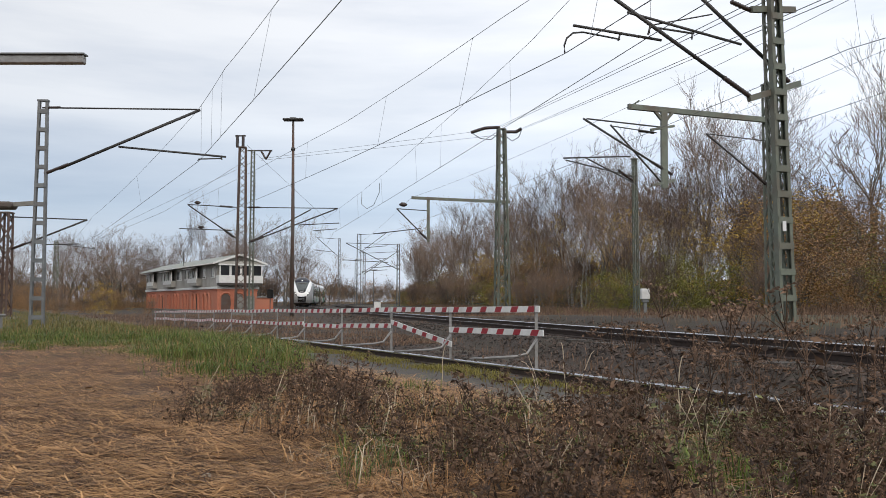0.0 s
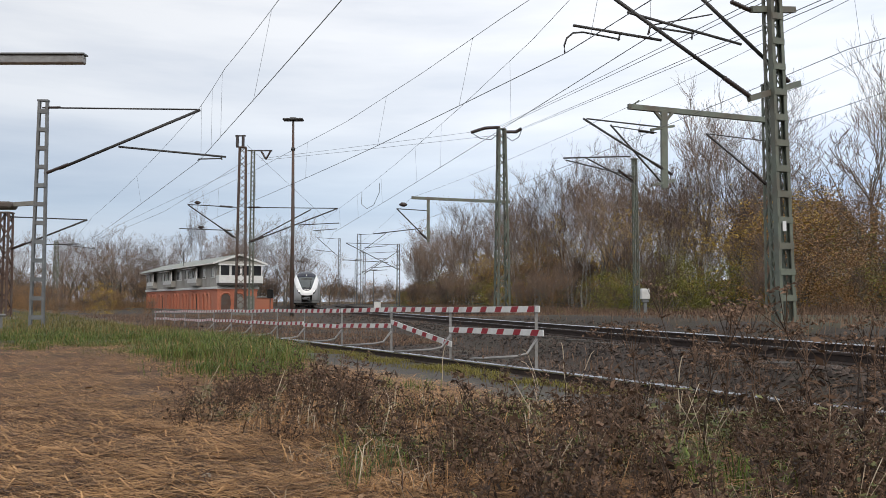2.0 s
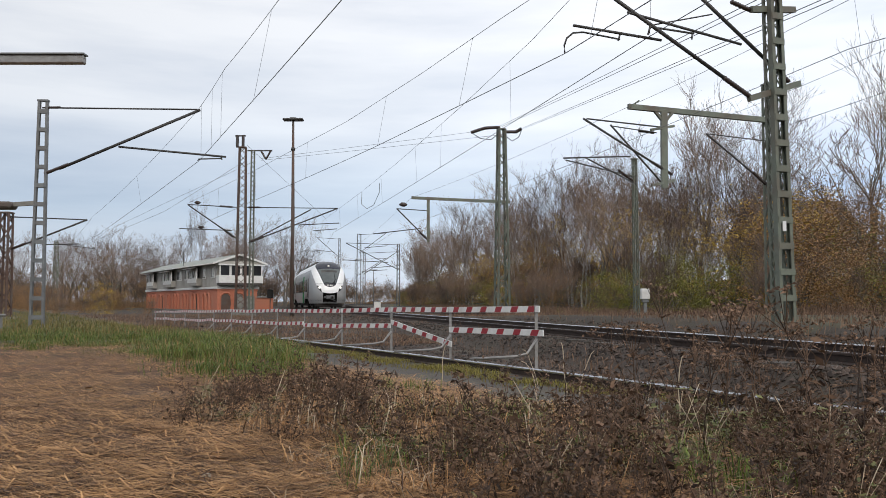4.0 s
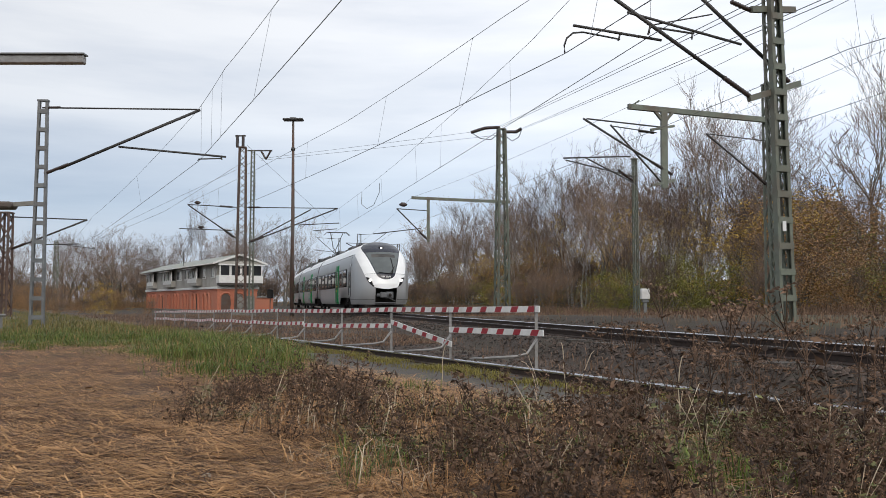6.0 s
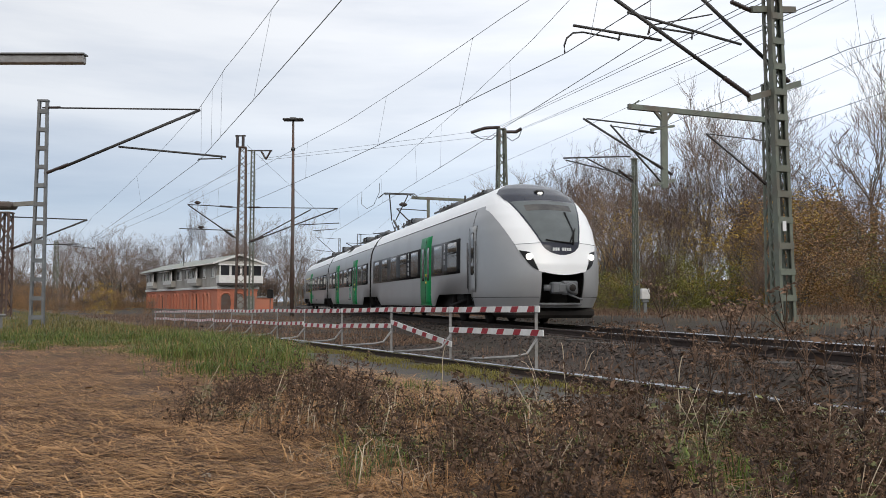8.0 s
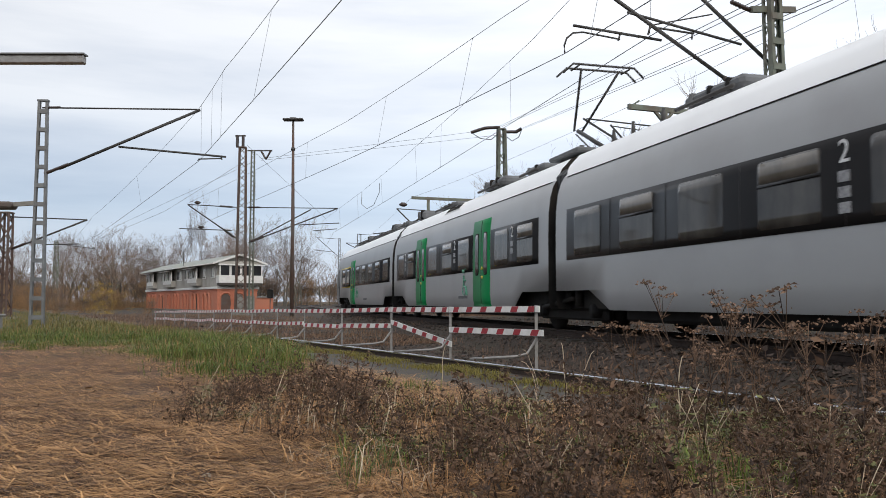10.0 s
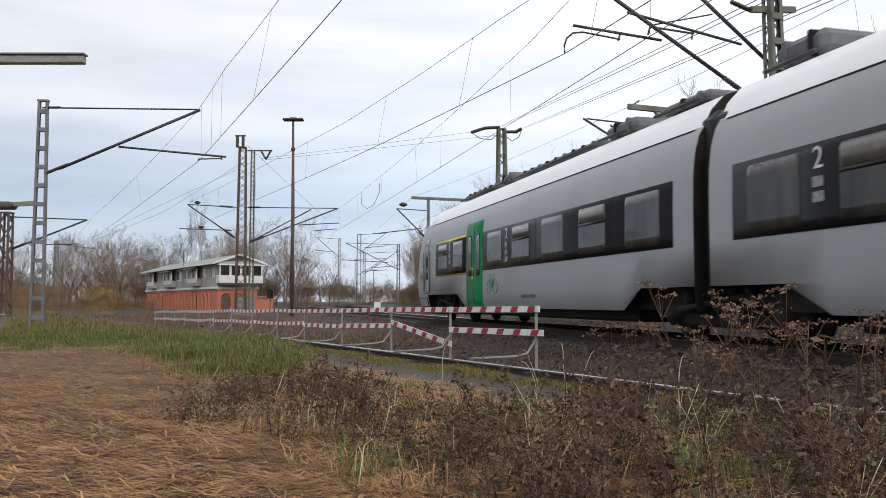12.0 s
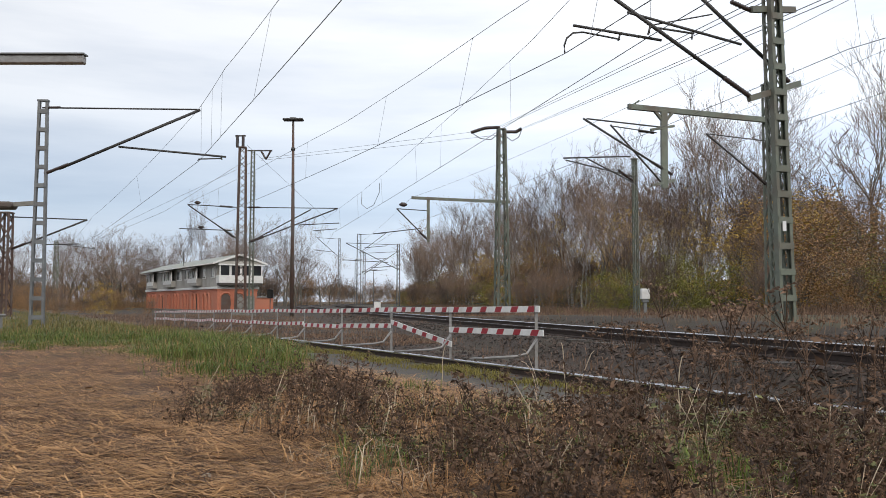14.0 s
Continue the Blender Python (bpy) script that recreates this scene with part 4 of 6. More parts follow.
cantilever([("tie", 0.03, [(-21.3, 40, 5.0), (-17.45, 40, 4.85)]), ("strut", 0.045, [(-21.1, 40, 3.4), (-17.45, 40, 4.85)])], [((-21.1, 40, 3.42), (-20.4, 40, 3.7), 0.07)])
lattice_mast((-52.0, 110, 0.0), 9.0, 0.5, 0.4, 0, M_GREEN_STEEL, "distant slim grey mast beside bare trees", 14, False)
cantilever([("tie", 0.05, [(-52, 110, 8.6), (-46.5, 110, 7.9)]), ("beam", 0.08, [(-54, 110, 8.5), (-49, 110, 8.6)])])

# roof light arm and square beam that reach in from outside
yl = thing("yard_light", "weathered yard light head on a square arm", "yard light")
part("head", Geo().box((-12.65, 23, 3.55), (1.1, 0.5, 0.2), bev=0.06), M_RUST_STEEL, yl)
part("arm", Geo().bar((-12.2, 23, 3.58), (-11.55, 23, 3.62), 0.1, 0.12), M_STONE_WALL, yl)
part("pole", Geo().tube([(-12.75, 23, -0.4), (-12.75, 23, 3.5)], 0.07, 8), M_GREEN_STEEL, yl)
sb = thing("canopy_beam", "dark grey square steel beam of a canopy end", "steel beam")
part("beam", Geo().box((-5.55, 9.0, 3.545), (3.1, 0.09, 0.095), bev=0.012), M_POST, sb)
part("lip", Geo().box((-5.55, 8.99, 3.60), (3.13, 0.12, 0.015)), M_GREY_STEEL, sb)
part("post", Geo().box((-6.95, 9.0, 1.6), (0.14, 0.14, 4.0), bev=0.01), M_GREY_STEEL, sb)


def sagging(points, sag, n=12):
    """Points along a chain of spans with a little sag in each."""
    out = []
    for a, b in zip(points, points[1:]):
        a, b = Vector(a), Vector(b)
        for k in range(n):
            t = k / n
            p = a.lerp(b, t)
            p.z -= sag * (b - a).length / 30 * 4 * t * (1 - t)
            out.append(p)
    return out + [Vector(points[-1])]


def overhead_line(contact, messenger, every, r=0.009, sag=0.25, label="thin bronze contact wire hung from a carrying rope"):
    t = thing("overhead_line", label, "overhead line", group="overhead wires")
    c = sagging(contact, 0.03)
    part("contact_wire", Geo().tube(c, r, 5), M_WIRE, t)
    if messenger:
        ms = sagging(messenger, sag)
        part("carrying_rope", Geo().tube(ms, r * 0.8, 5), M_FAR_WIRE, t)
        length = sum((b - a).length for a, b in zip(c, c[1:]))
        for k in range(1, int(length / every)):
            i = min(len(c) - 1, int(k * every / length * len(c)))
            q = min(ms, key=lambda p: (p.xy - c[i].xy).length)
            if (q.xy - c[i].xy).length < 0.75:
                part("dropper", Geo().tube([c[i], q], r * 0.45, 4), M_FAR_WIRE, t)
    return t


overhead_line([(6.0, 4.0, 5.5), (2.29, 15.12, 5.5), (-2.3, 24.6, 5.42), (-8.95, 37.5, 5.38), (-16.5, 52.5, 5.4)], [(5.6, 6, 7.5), (2.75, 15.2, 7.3), (1.37, 17.9, 7.2), (-0.6, 22, 7.05), (-3.2, 27, 6.85), (-8.85, 37.2, 6.72), (-16.3, 52, 7.1)], 6.5, sag=0.0)
overhead_line([(8.0, 2.0, 6.0), (4.04, 15.7, 6.02), (-8.36, 62.3, 6.1), (-17, 110, 6.1), (-8, 190, 6.1)], [(7.5, 2.0, 8.9), (3.4, 18.2, 8.25), (2.39, 21.8, 7.9), (0.62, 28.4, 7.67), (-2.13, 38.7, 7.49), (-4.92, 49.2, 7.47), (-10.0, 68, 7.6), (-17, 110, 7.7), (-8, 190, 7.7)], 7.0, sag=0.0)
overhead_line([(0.3, 8.0, 5.4), (-5.8, 21.64, 5.4), (-7.9, 26.3, 5.4), (-26.1, 60.5, 5.4), (-45, 96, 5.4)], [(-1.6, 13.5, 7.5), (-3.73, 18, 7.55), (-5.95, 22, 7.2), (-8.04, 26.5, 7.1), (-22.3, 52, 6.3), (-45, 96, 6.9)], 9.5, sag=0.2)
overhead_line([(10.5, 14.0, 6.3), (9.09, 18.07, 6.5), (5.4, 31.2, 6.3), (-3.3, 59.5, 6.1), (-13, 110, 6.1)], [(9.6, 13.0, 7.3), (7.22, 31.2, 8.38), (-2.3, 59.5, 8.43), (-12, 110, 8.2)], 8.0, sag=0.15)
overhead_line([(13.6, 15, 6.6), (9.8, 32, 6.5), (2.0, 62, 6.5), (-8, 112, 6.5)], [(14.0, 15, 8.2), (9.75, 33.0, 7.7), (2.0, 62.4, 8.3), (-7, 112, 8.2)], 8.0, sag=0.3)
for pts in ([(2.17, 61, 13.59), (-14.8, 66, 12.45)], [(4.1, 61, 13.35), (-14.8, 66, 12.3)], [(5.8, 60.5, 13.74), (9.6, 14, 7.42)], [(5.9, 60.5, 13.7), (9.9, 14, 7.42)], [(4.1, 60.5, 13.87), (8.6, 13, 7.5)], [(4.2, 60.5, 13.8), (8.9, 13, 7.5)], [(-15.0, 62, 12.8), (-10.0, 70, 7.9)],
            [(-15.4, 66, 12.2), (-27.3, 80, 10.5), (-43.5, 100, 8.4)], [(-15.4, 62, 11.4), (-27.3, 80, 9.7), (-43.5, 100, 7.9)]):
    overhead_line(pts, None, 0, 0.012, label="slack feeder rope strung between mast heads")
jumper = thing("jumper_loop", "slack hanging jumper cable between wires", "cable")
part("cable", Geo().tube([(-4.9, 49.2, 7.45), (-4.9, 49, 6.7), (-4.5, 48, 6.3), (-4.0, 47, 6.4), (-3.6, 46, 7.0), (-3.55, 45.5, 7.45)], 0.016, 5), M_WIRE, jumper)
for x, y, z in ((-23.5, 78, 10.3), (-24.0, 81, 8.2), (-2.9, 59.4, 7.9)):
    w = thing("wire_weight", "small dark section insulator on a wire", "insulator")
    part("disc", Geo().tube([(x - 0.3, y, z), (x - 0.1, y, z + 0.02), (x + 0.1, y, z), (x + 0.3, y, z)], [0.05, 0.16, 0.16, 0.05], 8), M_INSUL, w)

# ---- red and white track barrier ----
BX, BY, BD, GAP = 1.49, 13.0, (-0.476, 0.880), 2.78


def barrier_post_at(k):
    return Vector((BX + BD[0] * GAP * k, BY + BD[1] * GAP * k, 0.77 - 0.034 * k))


def striped_board(a, b, name, parent, height=0.10, n=6):
    """A board from a to b with slanted red fields set on both faces."""
    a, b = Vector(a), Vector(b)
    d = b - a
    up = Vector((0, 0, 1))
    nrm = d.cross(up).normalized()
    up = nrm.cross(d).normalized()
    board = part(name, Geo().bar(a, b, 0.022, height), M_BAR_WHITE, parent, "white board with slanted red fields")
    for k in range(n):
        g = Geo()
        t0, t1, sl = (k + 0.30) / n, (k + 0.70) / n, 0.12 / n
        for s in (-1, 1):
            o = nrm * (s * 0.0135)
            vs = [a + d * t0 - up * height * 0.47 + o, a + d * t1 - up * height * 0.47 + o, a + d * (t1 - sl) + up * height * 0.47 + o, a + d * (t0 - sl) + up * height * 0.47 + o]
            g.add(vs, [(0, 1, 2, 3)])
        part("red_field", g, M_BAR_RED, board)
    return board


def build_barrier():
    n = 14
    rng = random.Random(4)
    tops = [barrier_post_at(k) + Vector((rng.uniform(-0.04, 0.04), rng.uniform(-0.05, 0.05), rng.uniform(-0.025, 0.015))) for k in range(n)]
    f = thing("track_barrier", "galvanised barrier with red and white boards, one fallen", "barrier")
    for k in range(n):
        p = tops[k]
        foot = ground_z(p.x, p.y)
        post = part("post", Geo().bar((p.x, p.y, foot - 0.05), (p.x, p.y, p.z + 0.03), 0.045 if k < 4 else 0.032, 0.03, up=(0, 1, 0)), M_POST, f, "galvanised steel post")
        part("clip", Geo().box((p.x, p.y - 0.03, p.z - 0.03), (0.07, 0.05, 0.11), bev=0.008), M_POST, post)
        if k < 9:
            g = Geo().tube([(p.x, p.y - 0.02, p.z - 0.50), (p.x - 0.16, p.y - 0.15, p.z - 0.72), (p.x - 0.34, p.y - 0.2, p.z - 0.76), (p.x - 1.05, p.y - 0.05, p.z - 0.81)], 0.022, 7)
            part("foot_bar", g, M_POST, post)
    for k in range(n - 1):
        a, b = tops[k], tops[k + 1]
        o = Vector((-0.02, -0.035, -0.03))
        ext = (a - b).normalized() * (0.12 if k == 0 else 0.02)
        striped_board(a + o + ext, b + o, "board", f)
        lo = Vector((-0.02, -0.04, -0.40))
        if k == 1:
            striped_board(a + Vector((0.02, -0.1, -0.67)), b + Vector((0, -0.08, -0.30)), "board", f)
        elif k == 0:
            striped_board(a + lo + ext * 1.8, b + lo, "board", f)
        else:
            striped_board(a + lo + Vector((0, 0, rng.uniform(-0.03, 0.05))), b + lo + Vector((0, 0, rng.uniform(-0.03, 0.05))), "board", f)


build_barrier()

# ---- signal tower ----
M_BRICK = mat("red_brick", (0.56, 0.20, 0.12), (0.45, 0.15, 0.09), 5, 0.85, bump=0.3, c3=(0.48, 0.19, 0.12), big=0.4)
M_RENDER = mat("stained_grey_render", (0.46, 0.44, 0.40), (0.36, 0.34, 0.31), 2, 0.9, bump=0.2, c3=(0.30, 0.28, 0.25), big=0.5)
M_TRIM = mat("white_trim_paint", (0.74, 0.73, 0.70), (0.64, 0.63, 0.6), 3, 0.6)
M_ROOFING = mat("pale_green_roof_sheet", (0.36, 0.37, 0.33), (0.27, 0.28, 0.25), 2, 0.7, c3=(0.26, 0.27, 0.23), big=0.4)
M_DARK_PANE = mat("dark_window_pane", (0.03, 0.032, 0.035), (0.02, 0.02, 0.022), 1, 0.12)
M_AWNING = mat("dark_brown_awning", (0.09, 0.08, 0.07), (0.06, 0.052, 0.046), 3, 0.8)


def arch_niche(name, x, y, w, h, depth, along, parent, m):
    """Recessed arched field with a frame, standing on the brick face."""
    g = Geo()
    pts = [(-w / 2, 0.0), (-w / 2, h - w / 2)] + [(-w / 2 * math.cos(a), h - w / 2 + w / 2 * math.sin(a)) for a in np.linspace(0, math.pi, 9)] + [(w / 2, 0.0)]
    def P(u, z, o):
        return (x + u, y - o, z) if along == "x" else (x - o, y + u, z)
    g.add([P(u, z + 0.25, depth) for u, z in pts], [tuple(range(len(pts)))])
    part(name, g, m, parent)
    f = Geo().tube([P(u * 1.08, z + 0.25, depth + 0.06) for u, z in pts], 0.13, 4)
    part("arch_moulding", f, M_BRICK, parent)


def build_tower():
    W, LEN = 4.6, 37.0
    t = thing("signal_tower", "long brick signal tower with rendered upper storey and gabled roof", "signal tower", pose(-25.3, 92, -0.4, 0, 0, 31.5))
    base = part("brick_base", Geo().box((W / 2, LEN / 2, 1.35), (W, LEN, 2.7)), M_BRICK, t, "orange-red brick ground storey")
    part("plinth", Geo().box((W / 2, LEN / 2, 0.15), (W + 0.12, LEN + 0.12, 0.3)), M_STONE_WALL, base)
    part("white_band", Geo().box((W / 2, LEN / 2, 2.80), (W + 0.34, LEN + 0.34, 0.26), bev=0.03), M_TRIM, t)
    for k, y in enumerate((3.4, 5.0, 8.2, 9.8, 13.0, 14.6, 17.8, 19.4, 22.6, 26.0, 27.6, 31.0, 32.6, 35.4)):
        arch_niche("arch_window", 0, y, 1.15, 1.95, 0.01, "y", base, M_AWNING if k in (2, 9) else M_BRICK)
    part("cornice", Geo().box((W / 2, LEN / 2, 2.56), (W + 0.14, LEN + 0.14, 0.14)), M_BRICK, base)
    for x in (0.95, 2.45):
        arch_niche("gate_arch", x, 0, 1.2, 2.0, 0.01, "x", base, M_RUST_STEEL if x < 1 else M_STONE_WALL)
    part("meter_cabinet", Geo().box((3.7, -0.25, 0.95), (0.9, 0.45, 1.9), bev=0.03), M_STONE_WALL, t, "pale grey sheet metal cabinet")
    part("annex", Geo().box((W + 1.0, 1.5, 0.85), (2.0, 2.6, 1.7)), M_BRICK, t)
    part("annex_roof", Geo().box((W + 1.05, 1.45, 1.78), (2.3, 2.9, 0.14)), M_STONE_WALL, t)
    upper = part("upper_storey", Geo().box((W / 2, LEN / 2, 4.3), (W + 0.1, LEN, 2.86)), M_RENDER, t, "grey stained render wall")
    # gable and roof
    for y in (-0.05, LEN):
        g = Geo().add([(-0.05, y, 5.73), (W + 0.05, y, 5.73), (W / 2, y, 6.50), (-0.05, y + 0.2, 5.73), (W + 0.05, y + 0.2, 5.73), (W / 2, y + 0.2, 6.50)], [(0, 1, 2), (3, 5, 4), (0, 3, 4, 1), (1, 4, 5, 2), (2, 5, 3, 0)])
        part("gable", g, M_RENDER, t)
    for sx in (-1, 1):
        ex = W / 2 + sx * (W / 2 + 0.85)
        g = Geo().add([(W / 2, -0.9, 6.63), (ex, -0.9, 5.58), (ex, LEN + 0.5, 5.58), (W / 2, LEN + 0.5, 6.63), (W / 2, -0.9, 6.49), (ex, -0.9, 5.44), (ex, LEN + 0.5, 5.44), (W / 2, LEN + 0.5, 6.49)],
                      [(0, 1, 2, 3), (4, 7, 6, 5), (0, 4, 5, 1), (1, 5, 6, 2), (2, 6, 7, 3)])
        part("roof", g, M_ROOFING, t)
        part("verge", Geo().bar((W / 2, -0.93, 6.55), (ex, -0.93, 5.5), 0.05, 0.22), M_TRIM, t)
        part("gutter", Geo().tube([(ex, -0.8, 5.48), (ex, LEN + 0.4, 5.48)], 0.08, 6), M_TRIM, t)
    part("antenna", Geo().tube([(-0.2, 14.6, 5.2), (-0.2, 14.6, 7.6)], 0.04, 5), M_DARK_STEEL, t)
    # glazed operating room on the gable end
    room = part("bay", Geo().box((W / 2 + 0.1, -0.45, 3.75), (W + 0.5, 1.1, 0.85), bev=0.03), M_TRIM, t, "white panelled parapet of the glazed bay")
    part("bay_floor", Geo().box((W / 2 + 0.1, -0.45, 3.22), (W + 0.3, 1.0, 0.22)), M_AWNING, room)
    part("bay_head", Geo().box((W / 2 + 0.1, -0.5, 5.38), (W + 0.7, 1.3, 0.16)), M_TRIM, room)
    part("valance", Geo().box((W / 2 + 0.1, -0.35, 5.62), (W + 0.3, 0.8, 0.34)), M_RENDER, room)
    for k in range(4):
        w = (W + 0.3) / 4
        x = -0.05 + (k + 0.5) * w
        win = part("window", Geo().box((x, -0.82, 4.75), (w - 0.18, 0.05, 1.1)), M_DARK_PANE, room)
        for e in (-1, 1):
            part("frame", Geo().box((x + e * (w / 2 - 0.05), -0.86, 4.75), (0.14, 0.12, 1.15)), M_TRIM, win)
    # windows and bays along the side
    for y, w, bay in ((1.6, 1.3, 0), (5.2, 1.4, 0), (8.4, 4.0, 1), (13.4, 1.6, 0), (17.0, 2.2, 0), (21.0, 4.4, 1), (26.2, 1.6, 0), (31.5, 3.6, 1), (35.5, 1.6, 0)):
        o = -0.55 if bay else 0.0
        if bay:
            b = part("oriel", Geo().box((-0.3, y, 3.55), (0.75, w, 0.85), bev=0.03), M_RENDER, t, "small rendered oriel with awning")
            part("awning", Geo().bar((0.0, y, 5.55), (-1.5, y, 5.05), w + 0.6, 0.08, up=(0, 0, 1)), M_AWNING, b)
            part("parapet", Geo().box((-0.70, y, 3.75), (0.06, w, 0.5)), M_TRIM, b)
        n = max(1, round(w / 1.0))
        for k in range(n):
            yy = y - w / 2 + (k + 0.5) * w / n
            win = part("window", Geo().box((o - 0.06, yy, 4.55), (0.06, w / n - 0.12, 1.15)), M_DARK_PANE, upper)
            part("frame", Geo().box((o - 0.09, yy - w / n / 2 + 0.05, 4.55), (0.1, 0.13, 1.25)), M_TRIM, win)
            part("frame", Geo().box((o - 0.09, yy, 3.98), (0.1, w / n, 0.1)), M_TRIM, win)
            if k % 2 == 0:
                part("blind", Geo().box((o - 0.10, yy, 4.6), (0.03, w / n * 0.5, 1.0)), M_TRIM, win)


build_tower()


# ---- small things about the yard ----
def build_yard_things():
    b = thing("concrete_block", "weathered mossy concrete block in the grass", "concrete block", pose(-12.15, 21.6, 0.0, 0, 0, 14))
    part("block", Geo().box((0, 0, 0.22), (0.9, 0.7, 0.5), bev=0.04), M_STONE_WALL, b)
    part("cap", Geo().box((0.02, 0, 0.49), (0.98, 0.78, 0.06), bev=0.02), M_STONE_WALL, b)
    # pale scraps of leaf and paper, built in the shape of small stones
    for x, y, r in ((-0.68, 4.0, 0.036), (-1.1, 3.87, 0.028), (0.15, 5.8, 0.03)):
        g = Geo()
        rr = random.Random(int(r * 1000))
        ring = [(x + math.cos(a) * r * rr.uniform(0.8, 1.3), y + math.sin(a) * r * 0.8, ground_z(x, y) + 0.03) for a in np.linspace(0, 5.5, 8)]
        top = [(px * 0.75 + x * 0.25, py * 0.75 + y * 0.25, pz + 0.012) for px, py, pz in ring]
        n = len(ring)
        g.add(ring + top, [(k, (k + 1) % n, n + (k + 1) % n, n + k) for k in range(n)] + [tuple(range(n, 2 * n)), tuple(range(n - 1, -1, -1))])
        st = part("stone", g, M_PALE_SCRAP, None, "small pale scrap of litter lying in the straw")
        tagged(st, category="stone")
    c = thing("relay_cabinet", "white relay cabinet beside the far tracks", "cabinet", pose(-8.0, 100, -0.1))
    part("body", Geo().box((0, 0, 0.45), (0.8, 0.5, 0.9), bev=0.03), M_BAR_WHITE, c)
    part("roof", Geo().box((0, 0, 0.93), (0.9, 0.6, 0.06)), M_GREY_STEEL, c)
    part("door", Geo().box((-0.19, -0.26, 0.45), (0.34, 0.03, 0.75)), M_BAR_WHITE, c)
    sg = thing("shunting_signal", "dark dwarf signal on a thin post", "signal", pose(-17.9, 85, -0.1))
    part("post", Geo().tube([(0, 0, -0.3), (0, 0, 1.9)], 0.05, 6), M_DARK_STEEL, sg)
    part("head", Geo().box((0, 0, 1.75), (0.55, 0.3, 0.9), bev=0.04), M_CAR_BLACK, sg)
    lp = thing("street_lamp", "thin grey street lamp far down the line", "street lamp", pose(-11.0, 130, -0.1))
    part("pole", Geo().tube([(0, 0, -0.3), (0, 0, 5.9)], [0.09, 0.06], 6), M_GREY_STEEL, lp)
    part("lamp_head", Geo().box((0, 0, 5.95), (1.3, 0.4, 0.14), bev=0.03), M_GREY_STEEL, lp)
    # house behind the trees on the bank
    h = thing("house", "house with dark tiled gable roof behind the trees", "house", pose(27.5, 64, 0.7, 0, 0, 8))
    part("wall", Geo().box((0, 0, 2.4), (7.4, 7.0, 4.8)), M_RENDER, h, "pale rendered wall")
    part("gable", Geo().add([(3.72, -3.5, 4.8), (3.72, 3.5, 4.8), (3.72, 0, 7.9), (3.5, -3.5, 4.8), (3.5, 3.5, 4.8), (3.5, 0, 7.9)], [(0, 1, 2), (3, 5, 4), (0, 2, 5, 3), (1, 4, 5, 2)]), M_BRICK, h)
    for sy in (-1, 1):
        part("roof", Geo().add([(-4.0, 0, 8.1), (4.0, 0, 8.1), (4.0, sy * 4.0, 4.5), (-4.0, sy * 4.0, 4.5), (-4.0, 0, 7.95), (4.0, 0, 7.95), (4.0, sy * 4.0, 4.35), (-4.0, sy * 4.0, 4.35)],
                               [(0, 1, 2, 3), (4, 7, 6, 5), (0, 4, 5, 1), (1, 5, 6, 2), (2, 6, 7, 3), (3, 7, 4, 0)]), M_AWNING, h, "dark tiled roof slope")
    for x in (-2.0, 1.6):
        w = part("window", Geo().box((x, -3.52, 3.2), (1.0, 0.06, 1.2)), M_DARK_PANE, h)
        part("frame", Geo().box((x, -3.56, 2.55), (1.2, 0.1, 0.1)), M_TRIM, w)
    part("chimney", Geo().box((-1.5, 0.4, 8.3), (0.6, 0.6, 1.0)), M_BRICK, h)


M_PALE_SCRAP = mat("pale_litter_scrap", (0.50, 0.44, 0.35), (0.34, 0.29, 0.23), 20, 0.9, bump=0.4)
build_yard_things()


# plain unseen wall, added behind the camera to close the place and darken reflections
part("unseen_wall_south", Geo().box((4, -21, 1.2), (90, 0.5, 3.6)), M_AWNING, None, "plain dark unseen wall added behind the camera")["kind"] = "structure"


# ---- bare trees, shrubs, weeds, grass and litter ----
M_BARK = mat("grey_brown_bark", (0.20, 0.172, 0.148), (0.09, 0.075, 0.063), 7, 0.9, rand=True, c3=(0.12, 0.12, 0.08), big=1.0)
M_TWIG = mat("reddish_twig", (0.225, 0.158, 0.118), (0.105, 0.073, 0.055), 4, 0.9, rand=True)
M_BIRCH = mat("pale_birch_bark", (0.50, 0.48, 0.45), (0.24, 0.22, 0.2), 5, 0.85, stretch=(1, 1, 0.5))
M_LEAF_BROWN = mat("withered_brown_leaf", (0.43, 0.245, 0.105), (0.21, 0.12, 0.052), 5, 0.85, island=True)
M_LEAF_YELLOW = mat("ochre_leaf", (0.62, 0.42, 0.06), (0.33, 0.20, 0.045), 5, 0.8, island=True)
M_LEAF_GREEN = mat("olive_leaf", (0.34, 0.32, 0.06), (0.15, 0.15, 0.034), 5, 0.8, island=True)
M_WEED = mat("dead_weed_brown", (0.185, 0.112, 0.070), (0.034, 0.021, 0.015), 9, 0.9, island=True)
M_SEED = mat("dry_seed_head", (0.27, 0.165, 0.105), (0.09, 0.056, 0.038), 9, 0.9, island=True)
M_GRASS = mat("meadow_grass", (0.155, 0.205, 0.030), (0.035, 0.080, 0.010), 4, 0.75, island=True)
M_STRAW = mat("dry_straw", (0.56, 0.31, 0.132), (0.070, 0.034, 0.016), 6, 0.85, island=True)
M_PALE = mat("bleached_stalk", (0.55, 0.45, 0.33), (0.38, 0.29, 0.2), 6, 0.8, island=True)
M_DRY_GREEN = mat("fading_grass", (0.24, 0.19, 0.065), (0.085, 0.085, 0.022), 4, 0.8, island=True)
M_HERB = mat("half_withered_herb", (0.17, 0.165, 0.05), (0.06, 0.065, 0.02), 5, 0.8, island=True)
